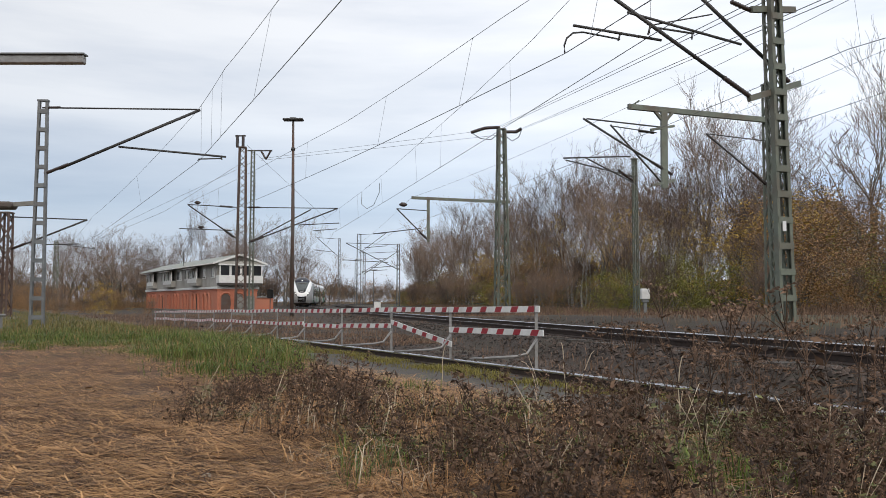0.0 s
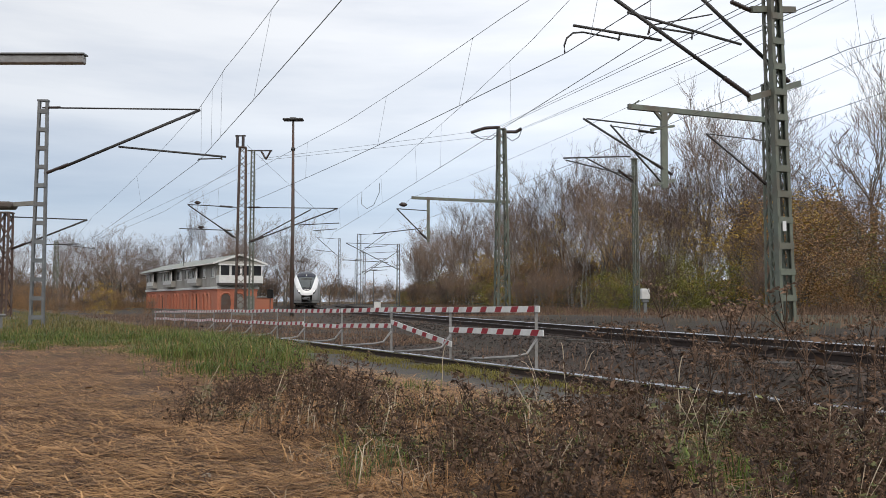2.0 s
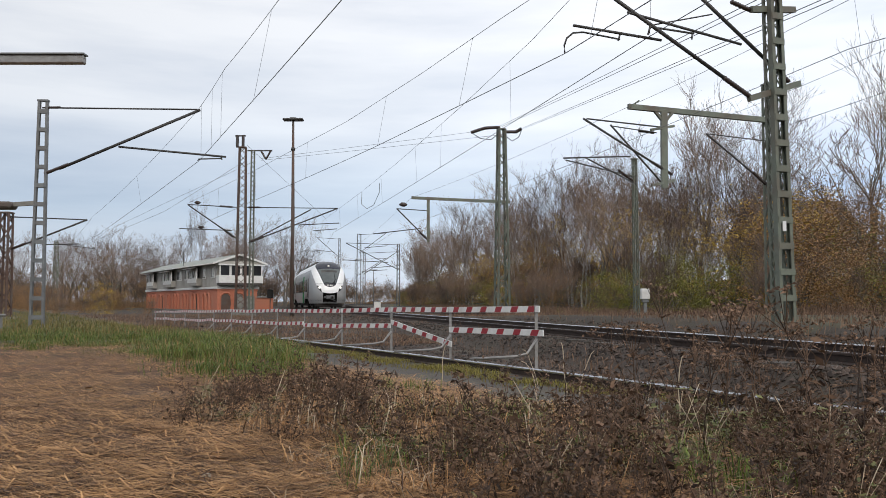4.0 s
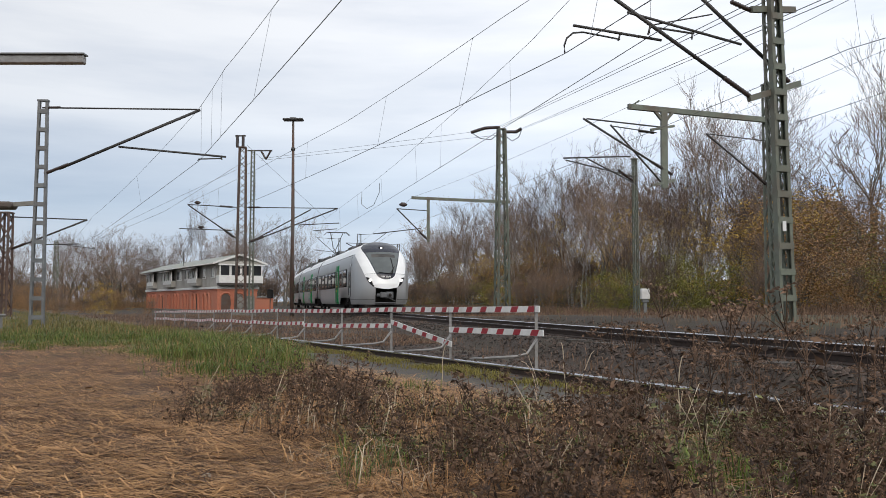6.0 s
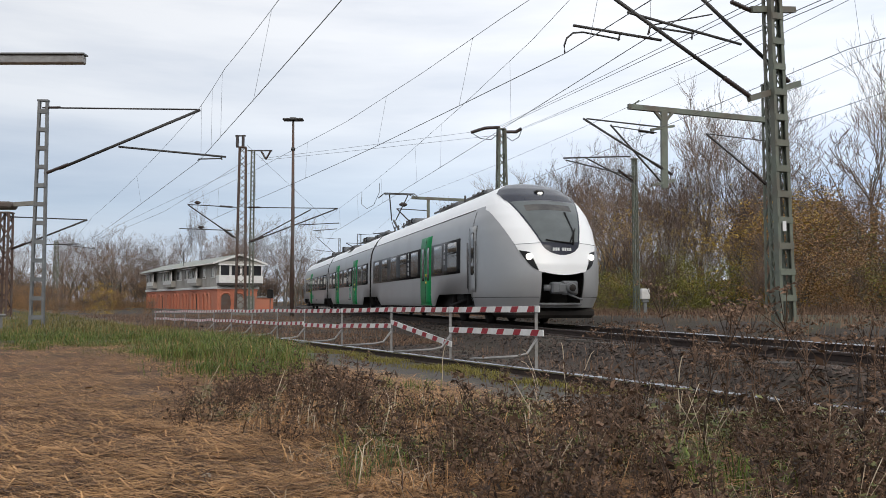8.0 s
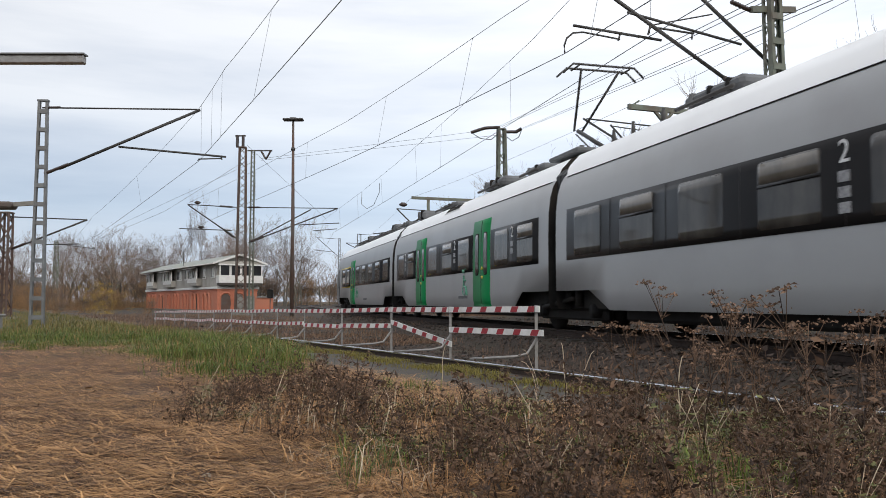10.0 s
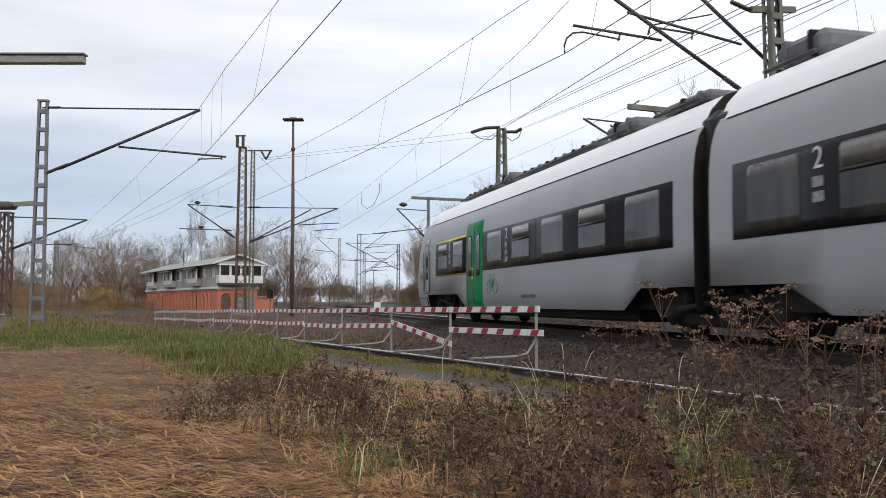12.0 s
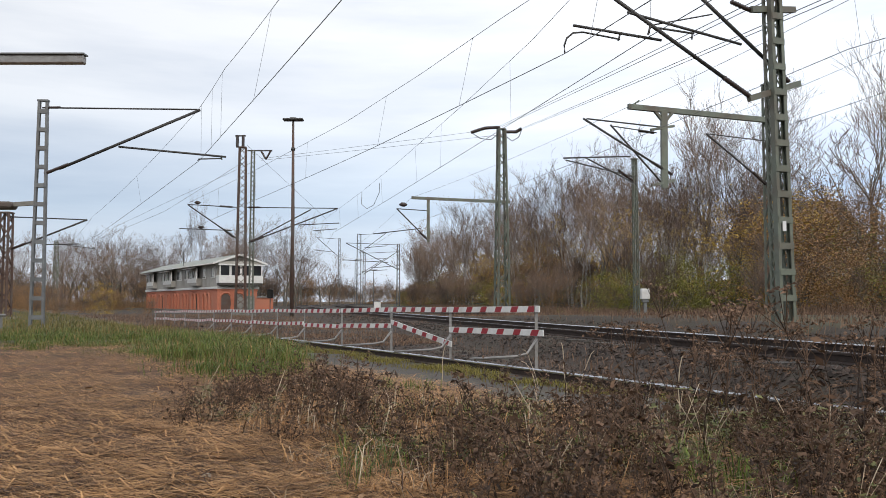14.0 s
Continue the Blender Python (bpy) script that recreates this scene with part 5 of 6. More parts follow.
M_MOSS = mat("yellow_green_moss", (0.25, 0.215, 0.045), (0.12, 0.098, 0.03), 6, 0.9, island=True)


def twig_tree(seed, height, spread, trunk_r, levels, stems=1, twig_r=0.012, droop=0.0, lean=0.25):
    """Bare crown by repeated forking: a wood mesh and a twig mesh."""
    rng = random.Random(seed)
    wood, twigs = Geo(), Geo()

    def grow(p, d, length, r, level):
        n = 3 if level < levels else 2
        pts, rs = [p], [r]
        for k in range(n):
            d = (d + Vector((rng.uniform(-1, 1), rng.uniform(-1, 1), rng.uniform(-0.3, 0.6) - droop * level)) * (0.14 + 0.05 * level)).normalized()
            p = p + d * (length / n)
            pts.append(p)
            rs.append(max(twig_r * 0.55, r * (1 - 0.42 * (k + 1) / n)))
        (wood if level < 3 else twigs).tube(pts, rs, 6 if level == 0 else 4 if level < 2 else 3, caps=False)
        if level >= levels:
            return
        kids = rng.choice((4, 5)) if level == 0 else rng.choice((3, 3, 4)) if level < 4 else rng.choice((2, 3))
        for k in range(kids):
            t = rng.uniform(0.3, 1.0) if k else 1.0
            i = min(n - 1, int(t * n))
            q = pts[i].lerp(pts[i + 1], t * n - i) if t < 1 else pts[-1]
            a = rng.uniform(0, 2 * math.pi)
            side = Vector((math.cos(a), math.sin(a), 0))
            nd = (d + side * rng.uniform(0.35, 0.95) * spread + Vector((0, 0, 0.18))).normalized()
            grow(q, nd, length * rng.uniform(0.55, 0.78), max(twig_r, rs[i] * rng.uniform(0.45, 0.62)), level + 1)
    for s in range(stems):
        a = rng.uniform(0, 2 * math.pi)
        off = Vector((math.cos(a), math.sin(a), 0)) * (0.35 * s ** 0.5 if stems > 1 else 0)
        d = Vector((math.cos(a) * lean * (stems > 1), math.sin(a) * lean * (stems > 1), 1)).normalized()
        grow(off - Vector((0, 0, 0.3)), d, height * rng.uniform(0.38, 0.46), trunk_r * rng.uniform(0.7, 1.0), 0)
    return wood, twigs


def leaf_cloud(seed, n, size, shape, low=0.0):
    """Many small bent leaves scattered through an uneven volume."""
    rng = random.Random(seed)
    g = Geo()
    lumps = [(Vector((rng.gauss(0, shape[0] * 0.42), rng.gauss(0, shape[1] * 0.42), low + rng.random() ** 1.2 * shape[2])), rng.uniform(0.12, 0.7)) for _ in range(max(6, n // 60))]
    for _ in range(n):
        c, r = rng.choice(lumps)
        p = c + Vector((rng.gauss(0, r), rng.gauss(0, r), rng.gauss(0, r * 0.8)))
        p.z = max(0.05, p.z)
        a, b = rng.uniform(0, 6.3), rng.uniform(-1.0, 1.0)
        u = Vector((math.cos(a), math.sin(a), b * 0.6)) * size * rng.uniform(0.6, 1.3)
        v = Vector((-math.sin(a), math.cos(a), rng.uniform(-0.8, 0.8))) * size * 0.42
        g.add([p - u * 0.5, p + v * 0.5 + Vector((0, 0, size * 0.15)), p + u * 0.5, p - v * 0.5 + Vector((0, 0, size * 0.15))], [(0, 1, 2), (0, 2, 3)])
    return g


def plant_at(src, x, y, s, rz, z=None, tilt=0.0):
    ob = copy_thing(src, pose(x, y, ground_z(x, y) if z is None else z, tilt, 0, rz))
    ob.scale = (s, s, s)
    return ob


def tree_kind(seed, height, spread, r, levels, label, bark, stems=1, twig_r=0.012, leaves=None, droop=0.0, lean=0.25):
    t = thing("bare_tree" if not leaves or leaves[0] < 1500 else "thicket", label, "tree" if not leaves or leaves[0] < 1500 else "shrub", group="bank trees")
    w, tw = twig_tree(seed, height, spread, r, levels, stems, twig_r, droop, lean)
    part("trunk", w, bark, t)
    part("crown", tw, M_TWIG, t)
    if leaves:
        n, size, shape, m = leaves
        part("leaves", leaf_cloud(seed + 50, n, size, shape), m, t)
    return t


def build_woods():
    rng = random.Random(11)
    kinds = [tree_kind(1, 10.5, 0.95, 0.17, 6, "bare grey-brown tree with fine twigs", M_BARK, twig_r=0.0085),
             tree_kind(2, 11.5, 0.60, 0.15, 5, "slim bare tree with upright branches", M_BARK, twig_r=0.012),
             tree_kind(3, 9.5, 0.70, 0.10, 5, "clump of bare reddish young trees", M_BARK, 4, 0.011),
             tree_kind(4, 12.0, 0.45, 0.10, 5, "pale birch with a thin leafless crown", M_BIRCH, 3, 0.010, droop=0.05, lean=0.12),
             tree_kind(5, 10.5, 1.00, 0.2, 5, "spreading bare tree with gnarled limbs", M_BARK, twig_r=0.013)]
    bushes = [tree_kind(21, 4.4, 0.9, 0.035, 4, "tangled brown thicket with withered leaves", M_BARK, 5, 0.008, (4800, 0.14, (3.2, 3.2, 4.6), M_LEAF_BROWN), lean=0.45),
              tree_kind(22, 5.0, 0.8, 0.035, 3, "autumn shrub with ochre leaves", M_BARK, 5, 0.010, (4600, 0.16, (3.6, 3.6, 5.6), M_LEAF_YELLOW), lean=0.4),
              tree_kind(23, 3.6, 1.0, 0.03, 3, "olive green bramble thicket on the bank", M_BARK, 5, 0.010, (6000, 0.15, (3.4, 3.4, 3.4), M_LEAF_GREEN), lean=0.6),
              tree_kind(24, 5.0, 0.7, 0.03, 4, "dense leafless thicket of thin rods", M_BARK, 12, 0.009, (1600, 0.11, (2.0, 2.0, 3.6), M_LEAF_BROWN), lean=0.35)]
    # thicket along the far edge of the yard
    for row, (q0, q1, hs) in enumerate(((14.5, 16.5, 0.6), (17.5, 20.5, 0.85), (21, 25, 1.0))):
        s = -14.0
        while s < 150:
            q = rng.uniform(q0, q1) + max(0, (s - 75)) * 0.02
            p, _ = line_point(s, q)
            k = rng.random()
            if s < 42:
                src = bushes[1] if k < 0.40 else bushes[2] if k < 0.72 else bushes[0] if k < 0.92 else bushes[3]
            else:
                src = bushes[1] if k < 0.10 else bushes[2] if k < 0.22 else bushes[0] if k < 0.62 else bushes[3]
            if not (row == 0 and rng.random() < 0.15):
                plant_at(src, p.x, p.y, hs * rng.uniform(0.75, 1.25), rng.uniform(0, 360))
            s += rng.uniform(2.0, 3.2) * (1 + max(0, s) / 90)
    # trees on the bank
    for q0, q1, step, s0, s1, hs in ((17, 22, 2.8, -12, 150, 0.85), (24, 31, 2.9, -14, 160, 1.0), (33, 44, 5.0, -16, 160, 1.08)):
        s = s0
        while s < s1:
            p, _ = line_point(s, rng.uniform(q0, q1))
            k = rng.choice((1, 4, 4, 1, 3)) if s < 44 else rng.choice((0, 0, 0, 1, 2, 2, 4)) if q0 > 20 else rng.choice((1, 2, 3, 3, 3, 0))
            plant_at(kinds[k], p.x, p.y, hs * ((0.50 if q0 < 20 else 0.61) + 0.56 * smooth(14, 66, s)) * rng.uniform(0.75, 1.15), rng.uniform(0, 360), tilt=rng.uniform(-4, 4))
            s += step * rng.uniform(0.7, 1.3) * (1 + max(0, s) / 110) * (1.55 - 0.55 * smooth(20, 46, s))
    # trees behind the signal tower and across the field
    for _ in range(72):
        x = rng.uniform(-86, -22)
        y = 150 + rng.uniform(-22, 30) + (x + 50) * -0.25
        plant_at(kinds[rng.choice((0, 0, 0, 4, 0))], x, y, rng.uniform(0.85, 1.25), rng.uniform(0, 360), -0.4)
    for x, y, s in ((-50, 104, 0.8), (-46, 112, 0.75), (-57, 104, 0.6), (-44, 128, 0.9), (-17.5, 118, 0.75), (-20, 112, 0.7), (-22, 125, 0.8)):
        plant_at(kinds[rng.choice((0, 4))], x, y, s, rng.uniform(0, 360), -0.3)
    for _ in range(46):
        x = rng.uniform(-66, -40)
        plant_at(bushes[rng.choice((0, 0, 0, 3))], x, rng.uniform(84, 112), rng.uniform(0.35, 0.7), rng.uniform(0, 360), -0.4)
    for x, y, k in ((-37, 74, 0.52), (-33.5, 77, 0.48), (-30.5, 74, 0.50), (-28, 78, 0.36), (-40, 80, 0.6), (-35, 70, 0.38), (-32, 68, 0.33), (-38.5, 71, 0.42)):
        plant_at(bushes[rng.choice((0, 0, 0, 1))], x, y, k, rng.uniform(0, 360), -0.3)
    for k in range(40):
        x = -88 + 67 * (k + rng.random()) / 40
        plant_at(bushes[rng.choice((0, 3, 3, 0))], x, rng.uniform(138, 165), rng.uniform(0.9, 1.5), rng.uniform(0, 360), -0.4)
    for k in range(16):
        y = rng.uniform(240, 290)
        plant_at(bushes[rng.choice((0, 3))], y * (-0.135 + 0.10 * (k + rng.random()) / 16), y, rng.uniform(0.9, 1.7), rng.uniform(0, 360), -0.4)
    for x in (-37.5, -35.7):
        ob = plant_at(kinds[1], x * 1.35, 165, 1.3, 40 * x, -0.4)
        ob.scale = (0.6, 0.6, 1.6)
    for src in kinds + bushes:
        src.matrix_basis = pose(*line_point(70 + 9 * (kinds + bushes).index(src), 40)[0].xy, 2.6)


build_woods()


def weed_kind(seed, height, stems, leafy, m, seeds):
    """Dead tall herb: bent stems, side shoots, curled leaves, flat seed heads."""
    rng = random.Random(seed)
    st, lf, sd = Geo(), Geo(), Geo()
    for s in range(stems):
        a = rng.uniform(0, 6.3)
        p = Vector((math.cos(a), math.sin(a), 0)) * rng.uniform(0, 0.16)
        d = Vector((math.cos(a) * 0.3, math.sin(a) * 0.3, 1)).normalized()
        h = height * rng.uniform(0.6, 1.05)
        pts = [p]
        for k in range(6):
            d = (d + Vector((rng.uniform(-1, 1), rng.uniform(-1, 1), rng.uniform(-0.2, 0.4))) * 0.13).normalized()
            pts.append(pts[-1] + d * h / 6)
        st.tube(pts, [0.0045 - 0.0005 * k for k in range(7)], 4, caps=False)
        for k in range(1, 7):
            for _ in range(leafy):
                q = pts[k - 1].lerp(pts[k], rng.random())
                b = rng.uniform(0, 6.3)
                o = Vector((math.cos(b), math.sin(b), rng.uniform(-0.4, 0.9)))
                e = q + o * rng.uniform(0.03, 0.10)
                st.tube([q, e], 0.0016, 3, caps=False)
                for _ in range(2):
                    c = q.lerp(e, rng.uniform(0.5, 1.1))
                    u = Vector((rng.uniform(-1, 1), rng.uniform(-1, 1), rng.uniform(-1, 0.5))) * 0.024
                    v = Vector((rng.uniform(-1, 1), rng.uniform(-1, 1), rng.uniform(-1, 1))) * 0.012
                    lf.add([c - u, c + v, c + u, c - v + u * 0.4], [(0, 1, 2), (0, 2, 3)])
        if seeds:
            for _ in range(5):
                b = rng.uniform(0, 6.3)
                e = pts[-1] + Vector((math.cos(b) * rng.uniform(0.02, 0.11), math.sin(b) * rng.uniform(0.02, 0.11), rng.uniform(0.0, 0.09)))
                st.tube([pts[-2], e], 0.0018, 3, caps=False)
                for _ in range(14):
                    c = e + Vector((rng.gauss(0, 0.019), rng.gauss(0, 0.019), rng.gauss(0, 0.005)))
                    u = Vector((rng.uniform(-1, 1), rng.uniform(-1, 1), 0.2)) * 0.0105
                    sd.add([c - u, c + u.cross(Vector((0, 0, 1))), c + u, c + Vector((0, 0, 0.008))], [(0, 1, 2), (0, 2, 3), (0, 1, 3)])
    t = thing("dead_weed", "dried brown weed with curled leaves" if not seeds else "dry tansy stalks with flat seed heads", "weed", group="dead weeds")
    part("stalk", st, m, t)["kind"] = "stuff"
    part("foliage", lf, M_WEED, t)["kind"] = "stuff"
    if seeds:
        part("seed_head", sd, M_SEED, t)["kind"] = "stuff"
    return t


def herb_kind(seed):
    """Low half-withered herb with olive leaves and a few pale stalks."""
    rng = random.Random(seed)
    st, lf = Geo(), Geo()
    for _ in range(5):
        a = rng.uniform(0, 6.3)
        h = rng.uniform(0.18, 0.42)
        e = Vector((math.cos(a) * h * 0.5, math.sin(a) * h * 0.5, h))
        st.tube([(0, 0, 0), e * 0.5 + Vector((0, 0, 0.03)), e], 0.0025, 3, caps=False)
        for k in range(9):
            c = e * rng.uniform(0.15, 1.0) + Vector((rng.gauss(0, 0.02), rng.gauss(0, 0.02), 0.02))
            b = rng.uniform(0, 6.3)
            u = Vector((math.cos(b), math.sin(b), rng.uniform(-0.5, 0.4))) * rng.uniform(0.02, 0.045)
            v = Vector((-math.sin(b), math.cos(b), 0.2)) * 0.012
            lf.add([c - u, c - v, c + u, c + v], [(0, 1, 2), (0, 2, 3)])
    t = thing("low_herb", "half-withered olive green herb among dead weeds", "weed", group="low herbs")
    part("stalk", st, M_PALE, t)["kind"] = "stuff"
    part("foliage", lf, M_HERB, t)["kind"] = "stuff"
    return t


def blades(name, label, count, place, size, m, width, curl, kind="stuff", flat=0.0, seed=7):
    """One sheet of many thin bent blades; place(rng) gives x, y and a size factor."""
    rng = random.Random(seed)
    vs, fs = [], []
    for _ in range(count):
        spot = place(rng)
        if not spot:
            continue
        x, y, k = spot
        z = ground_z(x, y)
        a = rng.uniform(0, 6.283) if not flat else rng.gauss(0, 0.6) + (math.pi if rng.random() < 0.5 else 0)
        h = size * k * rng.uniform(0.5, 1.25)
        dx, dy = math.cos(a), math.sin(a)
        b = a + rng.gauss(0, 0.3)
        w = width * rng.uniform(0.6, 1.3)
        i = len(vs)
        if flat:
            z += rng.uniform(0.002, flat)
            r0 = rng.uniform(-0.02, 0.03)
            mid = (x + dx * h * 0.5, y + dy * h * 0.5, z + rng.uniform(0.0, 0.03))
            end = (x + math.cos(b) * h, y + math.sin(b) * h, z + r0)
        else:
            lean = curl * rng.uniform(0.3, 1.3)
            mid = (x + dx * h * lean * 0.3, y + dy * h * lean * 0.3, z + h * 0.6)
            end = (x + dx * h * lean, y + dy * h * lean, z + h * (1.0 - 0.35 * lean))
        px, py = -dy * w / 2, dx * w / 2
        vs += [(x - px, y - py, z), (x + px, y + py, z), (mid[0] - px * 0.8, mid[1] - py * 0.8, mid[2]), (mid[0] + px * 0.8, mid[1] + py * 0.8, mid[2]), end]
        fs += [(i, i + 1, i + 3, i + 2), (i + 2, i + 3, i + 4)]
    me = bpy.data.meshes.new(name)
    me.from_pydata(vs, [], fs)
    me.materials.append(m)
    me.update()
    return tagged(new(name, me), label, name.replace("_", " "), kind=kind)


def build_weeds():
    rng = random.Random(3)
    dark = [weed_kind(31 + k, 0.50, 3 + k % 3, 3, M_WEED, False) for k in range(6)]
    low = [herb_kind(61 + k) for k in range(3)]
    tansy = [weed_kind(41 + k, 0.72, 2, 1, M_WEED, True) for k in range(3)]
    n = 0
    # a belt from the lower middle to the lower right
    while n < 440:
        x, y = rng.uniform(-2.4, 6.2), rng.uniform(2.9, 8.6)
        r = siding_off(x, y)
        u = x / y
        far = 7.6 - 1.7 * smooth(-0.16, -0.04, u) + 0.5 * smooth(0.30, 0.46, u) + 0.8 * noise.noise((x * 1.7, y * 1.7, 5))
        if r > -1.5 or u < -0.315 + 0.05 * noise.noise((x, y, 13)) or u > 0.62 or y > far or (u < -0.02 and y < 4.5 - 0.6 * smooth(-0.15, 0.0, u)):
            continue
        # bare patches of asphalt show between
        if noise.noise((x * 1.1, y * 1.1, 9)) < (-0.12 if u < 0.2 else -0.9):
            continue
        s = rng.uniform(0.5, 0.95) * (0.70 + 0.10 * smooth(0.22, 0.45, u)) * (1.55 if rng.random() < 0.13 else 1.0)
        plant_at(rng.choice(dark) if rng.random() < 0.68 else rng.choice(low), x, y, s, rng.uniform(0, 360), tilt=rng.uniform(-12, 12))
        n += 1
    for _ in range(24):
        y = rng.uniform(4.2, 7.0)
        x = y * rng.uniform(0.255, 0.60)
        plant_at(rng.choice(tansy), x, y, rng.uniform(0.8, 1.6), rng.uniform(0, 360), tilt=rng.uniform(-8, 8))
    for src, (x, y) in zip(dark + tansy + low, ((0.9, 6.2), (1.7, 5.6), (1.2, 5.2), (0.3, 4.6), (2.0, 5.0), (-0.6, 5.4), (2.6, 4.9), (3.0, 5.5), (2.2, 6.1), (1.4, 4.4), (2.4, 4.6), (0.6, 4.9))):
        src.matrix_basis = pose(x, y, ground_z(x, y))

    def field(rng):
        y = 2.4 + 14 * rng.random() ** 1.7
        x = rng.uniform(-0.75, 0.25) * y
        if siding_off(x, y) > -2.6 or (x / y > 0.05 and y > 6):
            return None
        if noise.noise((x * 1.1, y * 1.1, 21)) < -0.38 and rng.random() < 0.8:
            return None
        return x, y, 1.0 if y < 6 else 1.2
    blades("straw_litter", "matted dry needles and straw on soil", 85000, field, 0.27, M_STRAW, 0.0075, 0, flat=0.05, seed=8)

    def under(rng):
        y = rng.uniform(2.6, 7.5)
        x = rng.uniform(-0.25, 0.62) * y
        return (x, y, 1.0) if siding_off(x, y) < -2.2 and (x < 0.2 * y or rng.random() < 0.35) else None
    blades("dry_grass", "bleached bent dry grass among the weeds", 30000, under, 0.20, M_STRAW, 0.0055, 1.0, flat=0.08, seed=9)

    def green_under(rng):
        y = rng.uniform(3.2, 8.0)
        x = rng.uniform(-0.12, 0.62) * y
        if noise.noise((x * 1.3, y * 1.3, 31)) < 0.05 + 0.2 * rng.random() or siding_off(x, y) > -2.0 or y < 3.5:
            return None
        return x, y, 1.0
    blades("grass", "thin green grass between dead weeds", 11000, green_under, 0.21, M_GRASS, 0.0045, 1.1, seed=10)

    def among(rng):
        y = rng.uniform(3.2, 6.6)
        x = rng.uniform(-0.25, 0.24) * y
        if noise.noise((x * 1.2, y * 1.2, 71)) < 0.0 or siding_off(x, y) > -2.6:
            return None
        return x, y, rng.uniform(0.5, 1.3)
    blades("bleached_stalks", "pale broken stalks standing among the weeds", 800, among, 0.24, M_PALE, 0.005, 1.1, seed=20)
    blades("straw_wisps", "tan curled straw caught in the weeds", 4200, among, 0.18, M_STRAW, 0.006, 1.5, seed=21)

    def verge(rng):
        y = rng.uniform(8.5, 36)
        x = (rng.uniform(-0.62, -0.18) + 0.05 * noise.noise((y * 0.8, 4.0, 1.0))) * y
        r = siding_off(x, y)
        if r > (-1.0 if y < 17 else -0.1):
            return None
        edge = 9.5 + 6.0 * smooth(0.24, 0.42, -x / y) + 3.0 * noise.noise((x * 0.55, y * 0.55, 2))
        if y < edge and rng.random() > math.exp((y - edge) * 1.1):
            return None
        k = 0.35 + 0.65 * smooth(0.0, 1.0, (0.45 + x / y) / 0.23) + 0.95 * noise.noise((x * 0.6, y * 0.6, 17))
        return (x, y, max(0.25, k)) if noise.noise((x * 0.9, y * 0.9, 27)) > -0.45 * rng.random() - 0.1 else None
    blades("grass_verge", "lush green grass verge at the field edge", 60000, verge, 0.14, M_GRASS, 0.007, 1.1, seed=11)

    tufts = []
    while len(tufts) < 240:
        spot = verge(rng)
        if spot and spot[1] < 24:
            tufts.append((spot[0], spot[1], rng.uniform(0.10, 0.32), rng.uniform(0.35, 1.25) * (0.55 + 0.6 * (1 - smooth(0.25, 0.40, -spot[0] / spot[1])))))

    def tuft(rng):
        x, y, r, k = rng.choice(tufts)
        return rng.gauss(x, r), rng.gauss(y, r), k
    blades("grass_tufts", "taller green tussocks in the verge", 20000, tuft, 0.30, M_GRASS, 0.007, 1.2, seed=18)
    blades("fading_tufts", "yellowing grass mixed into the tussocks", 12000, tuft, 0.30, M_DRY_GREEN, 0.007, 1.2, seed=19)

    blades("seeding_grass", "pale dry seeding grass standing in the verge", 3500, verge, 0.34, M_STRAW, 0.006, 0.8, seed=17)

    def far_verge(rng):
        y = rng.uniform(20, 60)
        x = rng.uniform(-0.62, -0.2) * y
        return (x, y, 1.3) if siding_off(x, y) < -2 else None
    blades("tall_dry_grass", "tall pale dry grass beyond the verge", 15000, far_verge, 0.20, M_DRY_GREEN, 0.014, 0.9, seed=12)

    def beyond(rng):
        s = 9 + 52 * rng.random() ** 1.3
        p = siding_point(s, rng.uniform(-1.5, 3.0 + 0.14 * s))
        if noise.noise((p.x * 0.35, p.y * 0.35, 61)) < -0.12 or main_off(p.x, p.y) > -2.0:
            return None
        return p.x, p.y, 1.0 + 0.02 * s
    blades("brown_weeds", "low brown weeds covering the disused siding", 26000, beyond, 0.12, M_SEED, 0.014, 1.1, seed=16)

    def strip(rng):
        s = rng.uniform(-6, 30)
        p = siding_point(s, rng.gauss(-0.45, 0.22))
        if noise.noise((p.x * 1.2, p.y * 1.2, 41)) < -0.12:
            return None
        return p.x, p.y, 1.0
    blades("moss_strip", "yellow-green moss and grass along the rail", 26000, strip, 0.09, M_MOSS, 0.009, 1.0, seed=13)

    def yard(rng):
        s, q = rng.uniform(-6, 75), rng.choice((-2.2, 2.9, 4.0, 8.0, 11.0, -4.5, -7.0)) + rng.gauss(0, 1.0)
        if q < -2.6 and s < 24:
            return None
        p, _ = line_point(s, q)
        return (p.x, p.y, 0.9) if noise.noise((p.x * 0.4, p.y * 0.4, 51)) > (-0.3 if q > 2 and s < 42 else 0.05) else None
    blades("yard_weeds", "sparse dry weeds in the ballast", 52000, yard, 0.24, M_SEED, 0.009, 1.0, seed=14)

    def edge(rng):
        s, q = rng.uniform(-12, 90), rng.uniform(12.5, 16)
        p, _ = line_point(s, q)
        return p.x, p.y, 1.4
    blades("bank_grass", "dry yellowish grass at the foot of the bank", 24000, edge, 0.40, M_SEED, 0.014, 0.9, seed=15)

    # a few long bleached stalks
    for k, (x, y, h, lx) in enumerate(((1.42, 5.0, 0.62, 0.03), (1.0, 6.6, 0.7, -0.05), (1.15, 7.0, 0.62, 0.1), (0.86, 7.4, 0.5, -0.12), (2.6, 5.0, 0.5, 0.2), (2.5, 5.1, 0.42, 0.3), (-0.02, 9.0, 0.55, 0.05), (1.2, 10.5, 0.6, -0.15), (2.35, 4.6, 0.35, 0.24))):
        z = ground_z(x, y)
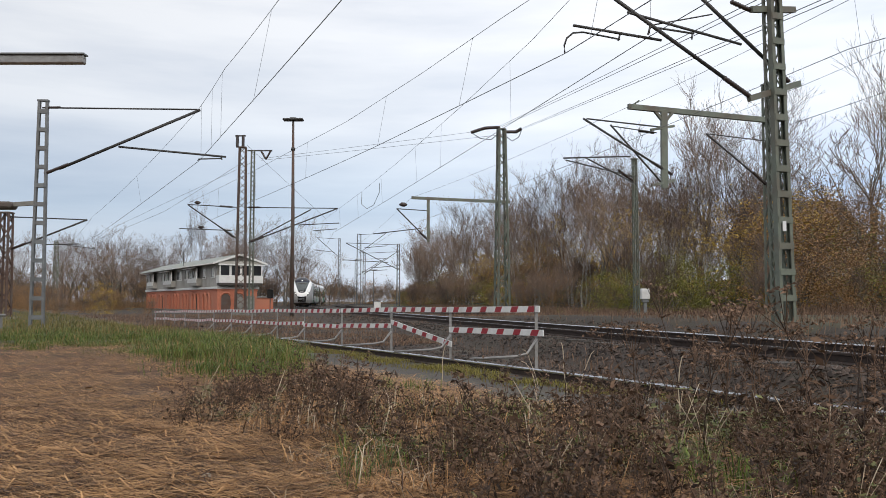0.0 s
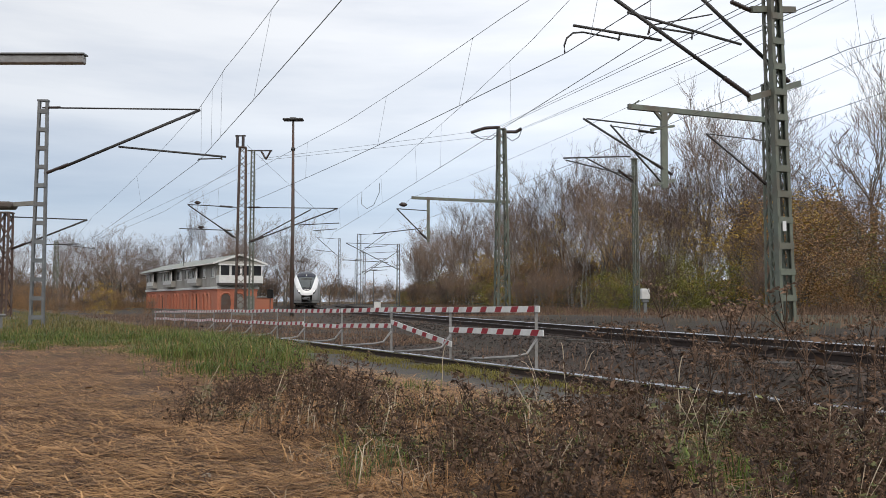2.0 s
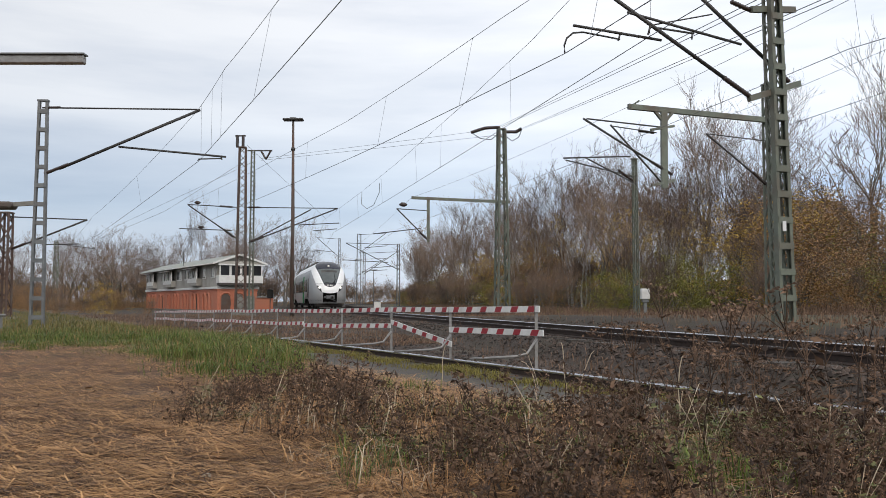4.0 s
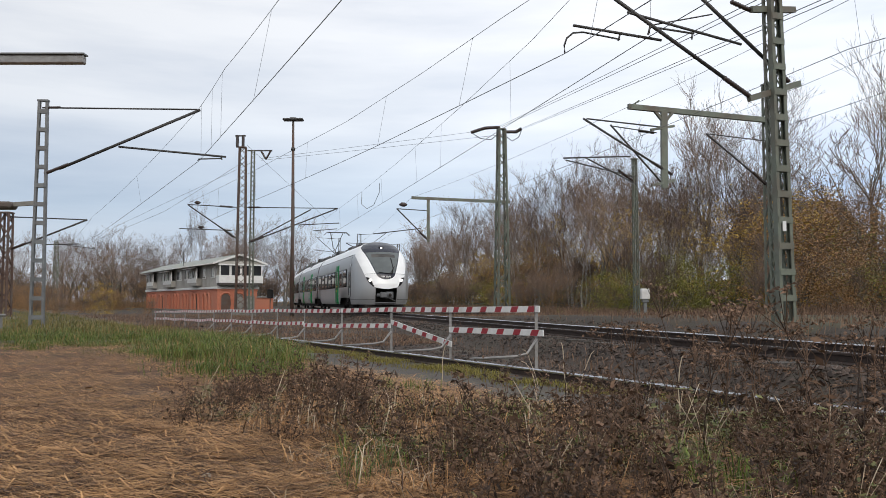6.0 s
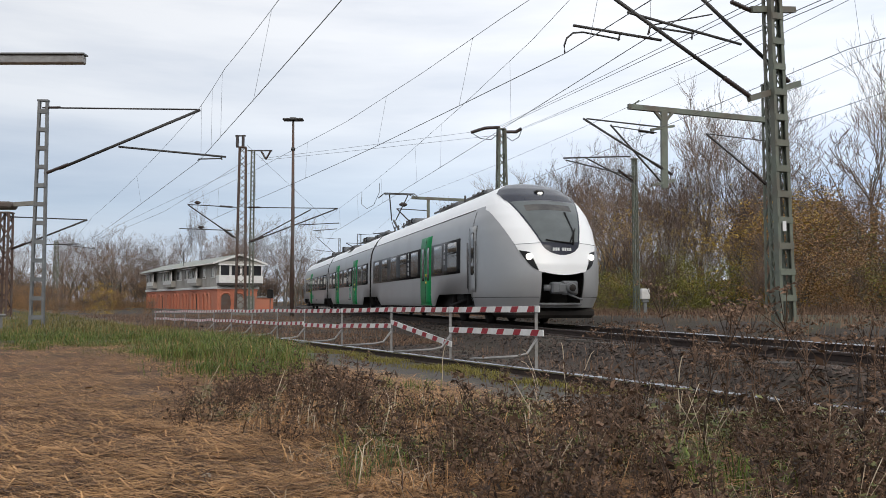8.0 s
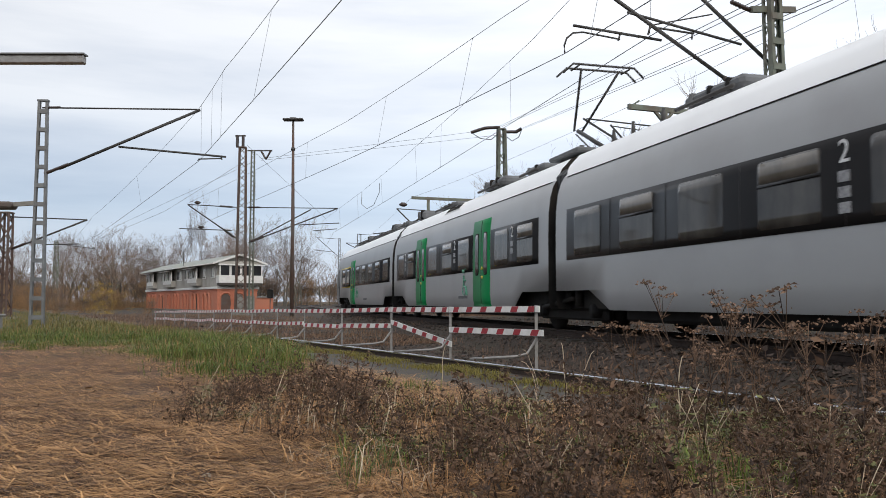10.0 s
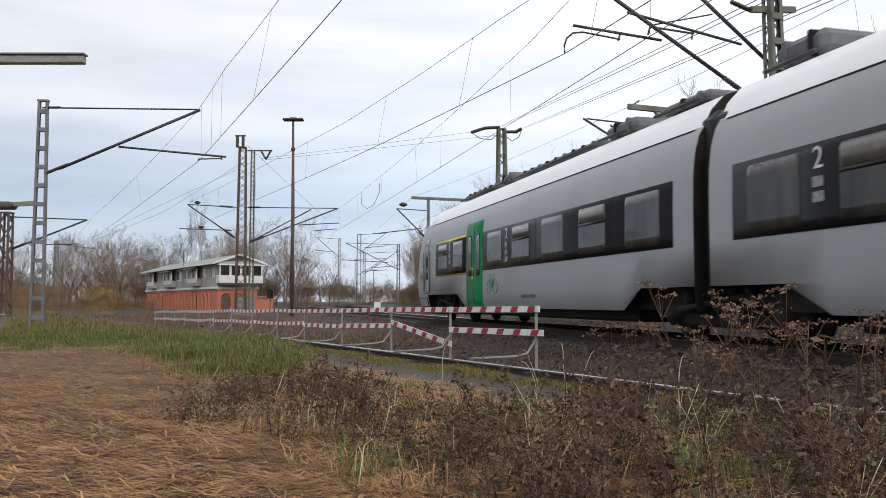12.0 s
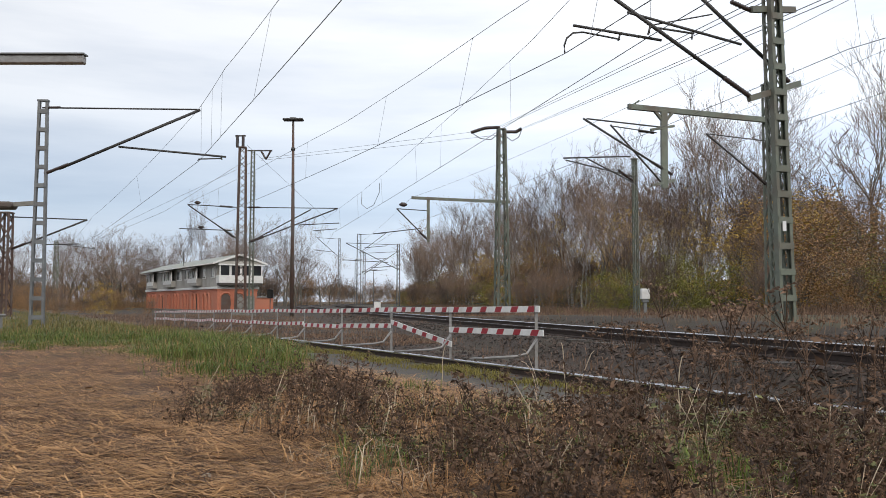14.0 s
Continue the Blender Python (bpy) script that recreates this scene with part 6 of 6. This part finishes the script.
        st = thing("dry_stalk", "long bleached dry grass stalk", "stalk", group="dry stalks")
        pts = [(x + lx * t * t * 1.3 + 0.01 * math.sin(7 * t + k), y, z - 0.02 + h * (t if t < 0.85 else 0.85 + 0.3 * (t - 0.85))) for t in np.linspace(0, 1, 9)]
        part("stem", Geo().tube(pts, [0.006 - 0.0004 * i for i in range(9)], 5), M_PALE, st)
    # fallen leaves
    g = Geo()
    for _ in range(800):
        y = rng.uniform(2.6, 8.0)
        x = rng.uniform(-0.5, 0.6) * y
        if siding_off(x, y) > -2.0 or (x < -0.2 * y and rng.random() < 0.8):
            continue
        z = ground_z(x, y) + rng.uniform(0.015, 0.05)
        a, l = rng.uniform(0, 6.3), rng.uniform(0.02, 0.05)
        u, v = Vector((math.cos(a), math.sin(a), rng.uniform(-0.3, 0.3))) * l, Vector((-math.sin(a), math.cos(a), rng.uniform(-0.3, 0.3))) * l * 0.6
        c = Vector((x, y, z))
        up = Vector((0, 0, l * 0.3))
        g.add([c - u, c - u * 0.3 - v + up, c + u * 0.5 - v * 0.8 + up, c + u, c + u * 0.5 + v * 0.8 + up, c - u * 0.3 + v + up], [(0, 1, 2, 3), (0, 3, 4, 5)])
    tagged(part("fallen_leaves", g, M_LEAF_FALLEN, None, "curled tan fallen leaves on the ground"), category="leaves", kind="stuff")
    # loose ballast stones
    bm_v, bm_f = [], []
    base = [(1, 0, 0), (-1, 0, 0), (0, 1, 0), (0, -1, 0), (0, 0, 1), (0, 0, -0.6)]
    tri = [(0, 2, 4), (2, 1, 4), (1, 3, 4), (3, 0, 4), (2, 0, 5), (1, 2, 5), (3, 1, 5), (0, 3, 5)]
    for _ in range(40000):
        s = -6 + 62 * rng.random() ** 1.7
        if rng.random() < 0.75:
            p, _ = line_point(s, rng.uniform(-2.4, 2.2))
        else:
            p = siding_point(s, rng.uniform(0.1, 2.6 + 0.08 * max(0, s)))
        if siding_off(p.x, p.y) < 0.05:
            continue
        z, k, i = ground_z(p.x, p.y), rng.uniform(0.02, 0.042), len(bm_v)
        if k > 0.035 and rng.random() < 0.3:
            k *= 1.4
        bm_v += [(p.x + bx * k * rng.uniform(0.7, 1.3), p.y + by * k * rng.uniform(0.7, 1.3), z + bz * k * rng.uniform(0.6, 1.1)) for bx, by, bz in base]
        bm_f += [tuple(j + i for j in t) for t in tri]
    me = bpy.data.meshes.new("ballast")
    me.from_pydata(bm_v, [], bm_f)
    me.materials.append(M_STONE)
    tagged(new("ballast", me), "dark broken ballast stones round the tracks", "ballast", kind="stuff")


M_LEAF_FALLEN = mat("tan_fallen_leaf", (0.36, 0.22, 0.12), (0.20, 0.11, 0.06), 12, 0.8, island=True)
build_weeds()


def motions():
    times = [0.5 * k for k in range(29)]
    walk(front_car, [(t, car_pose(gangway_at(t), gangway_at(t) - 14.3)) for t in times])
    walk(centre_car, [(t, car_pose(gangway_at(t) + 16.4, gangway_at(t))) for t in times])
    walk(rear_car, [(t, car_pose(gangway_at(t) + 16.4, gangway_at(t) + 30.7)) for t in times])


motions()
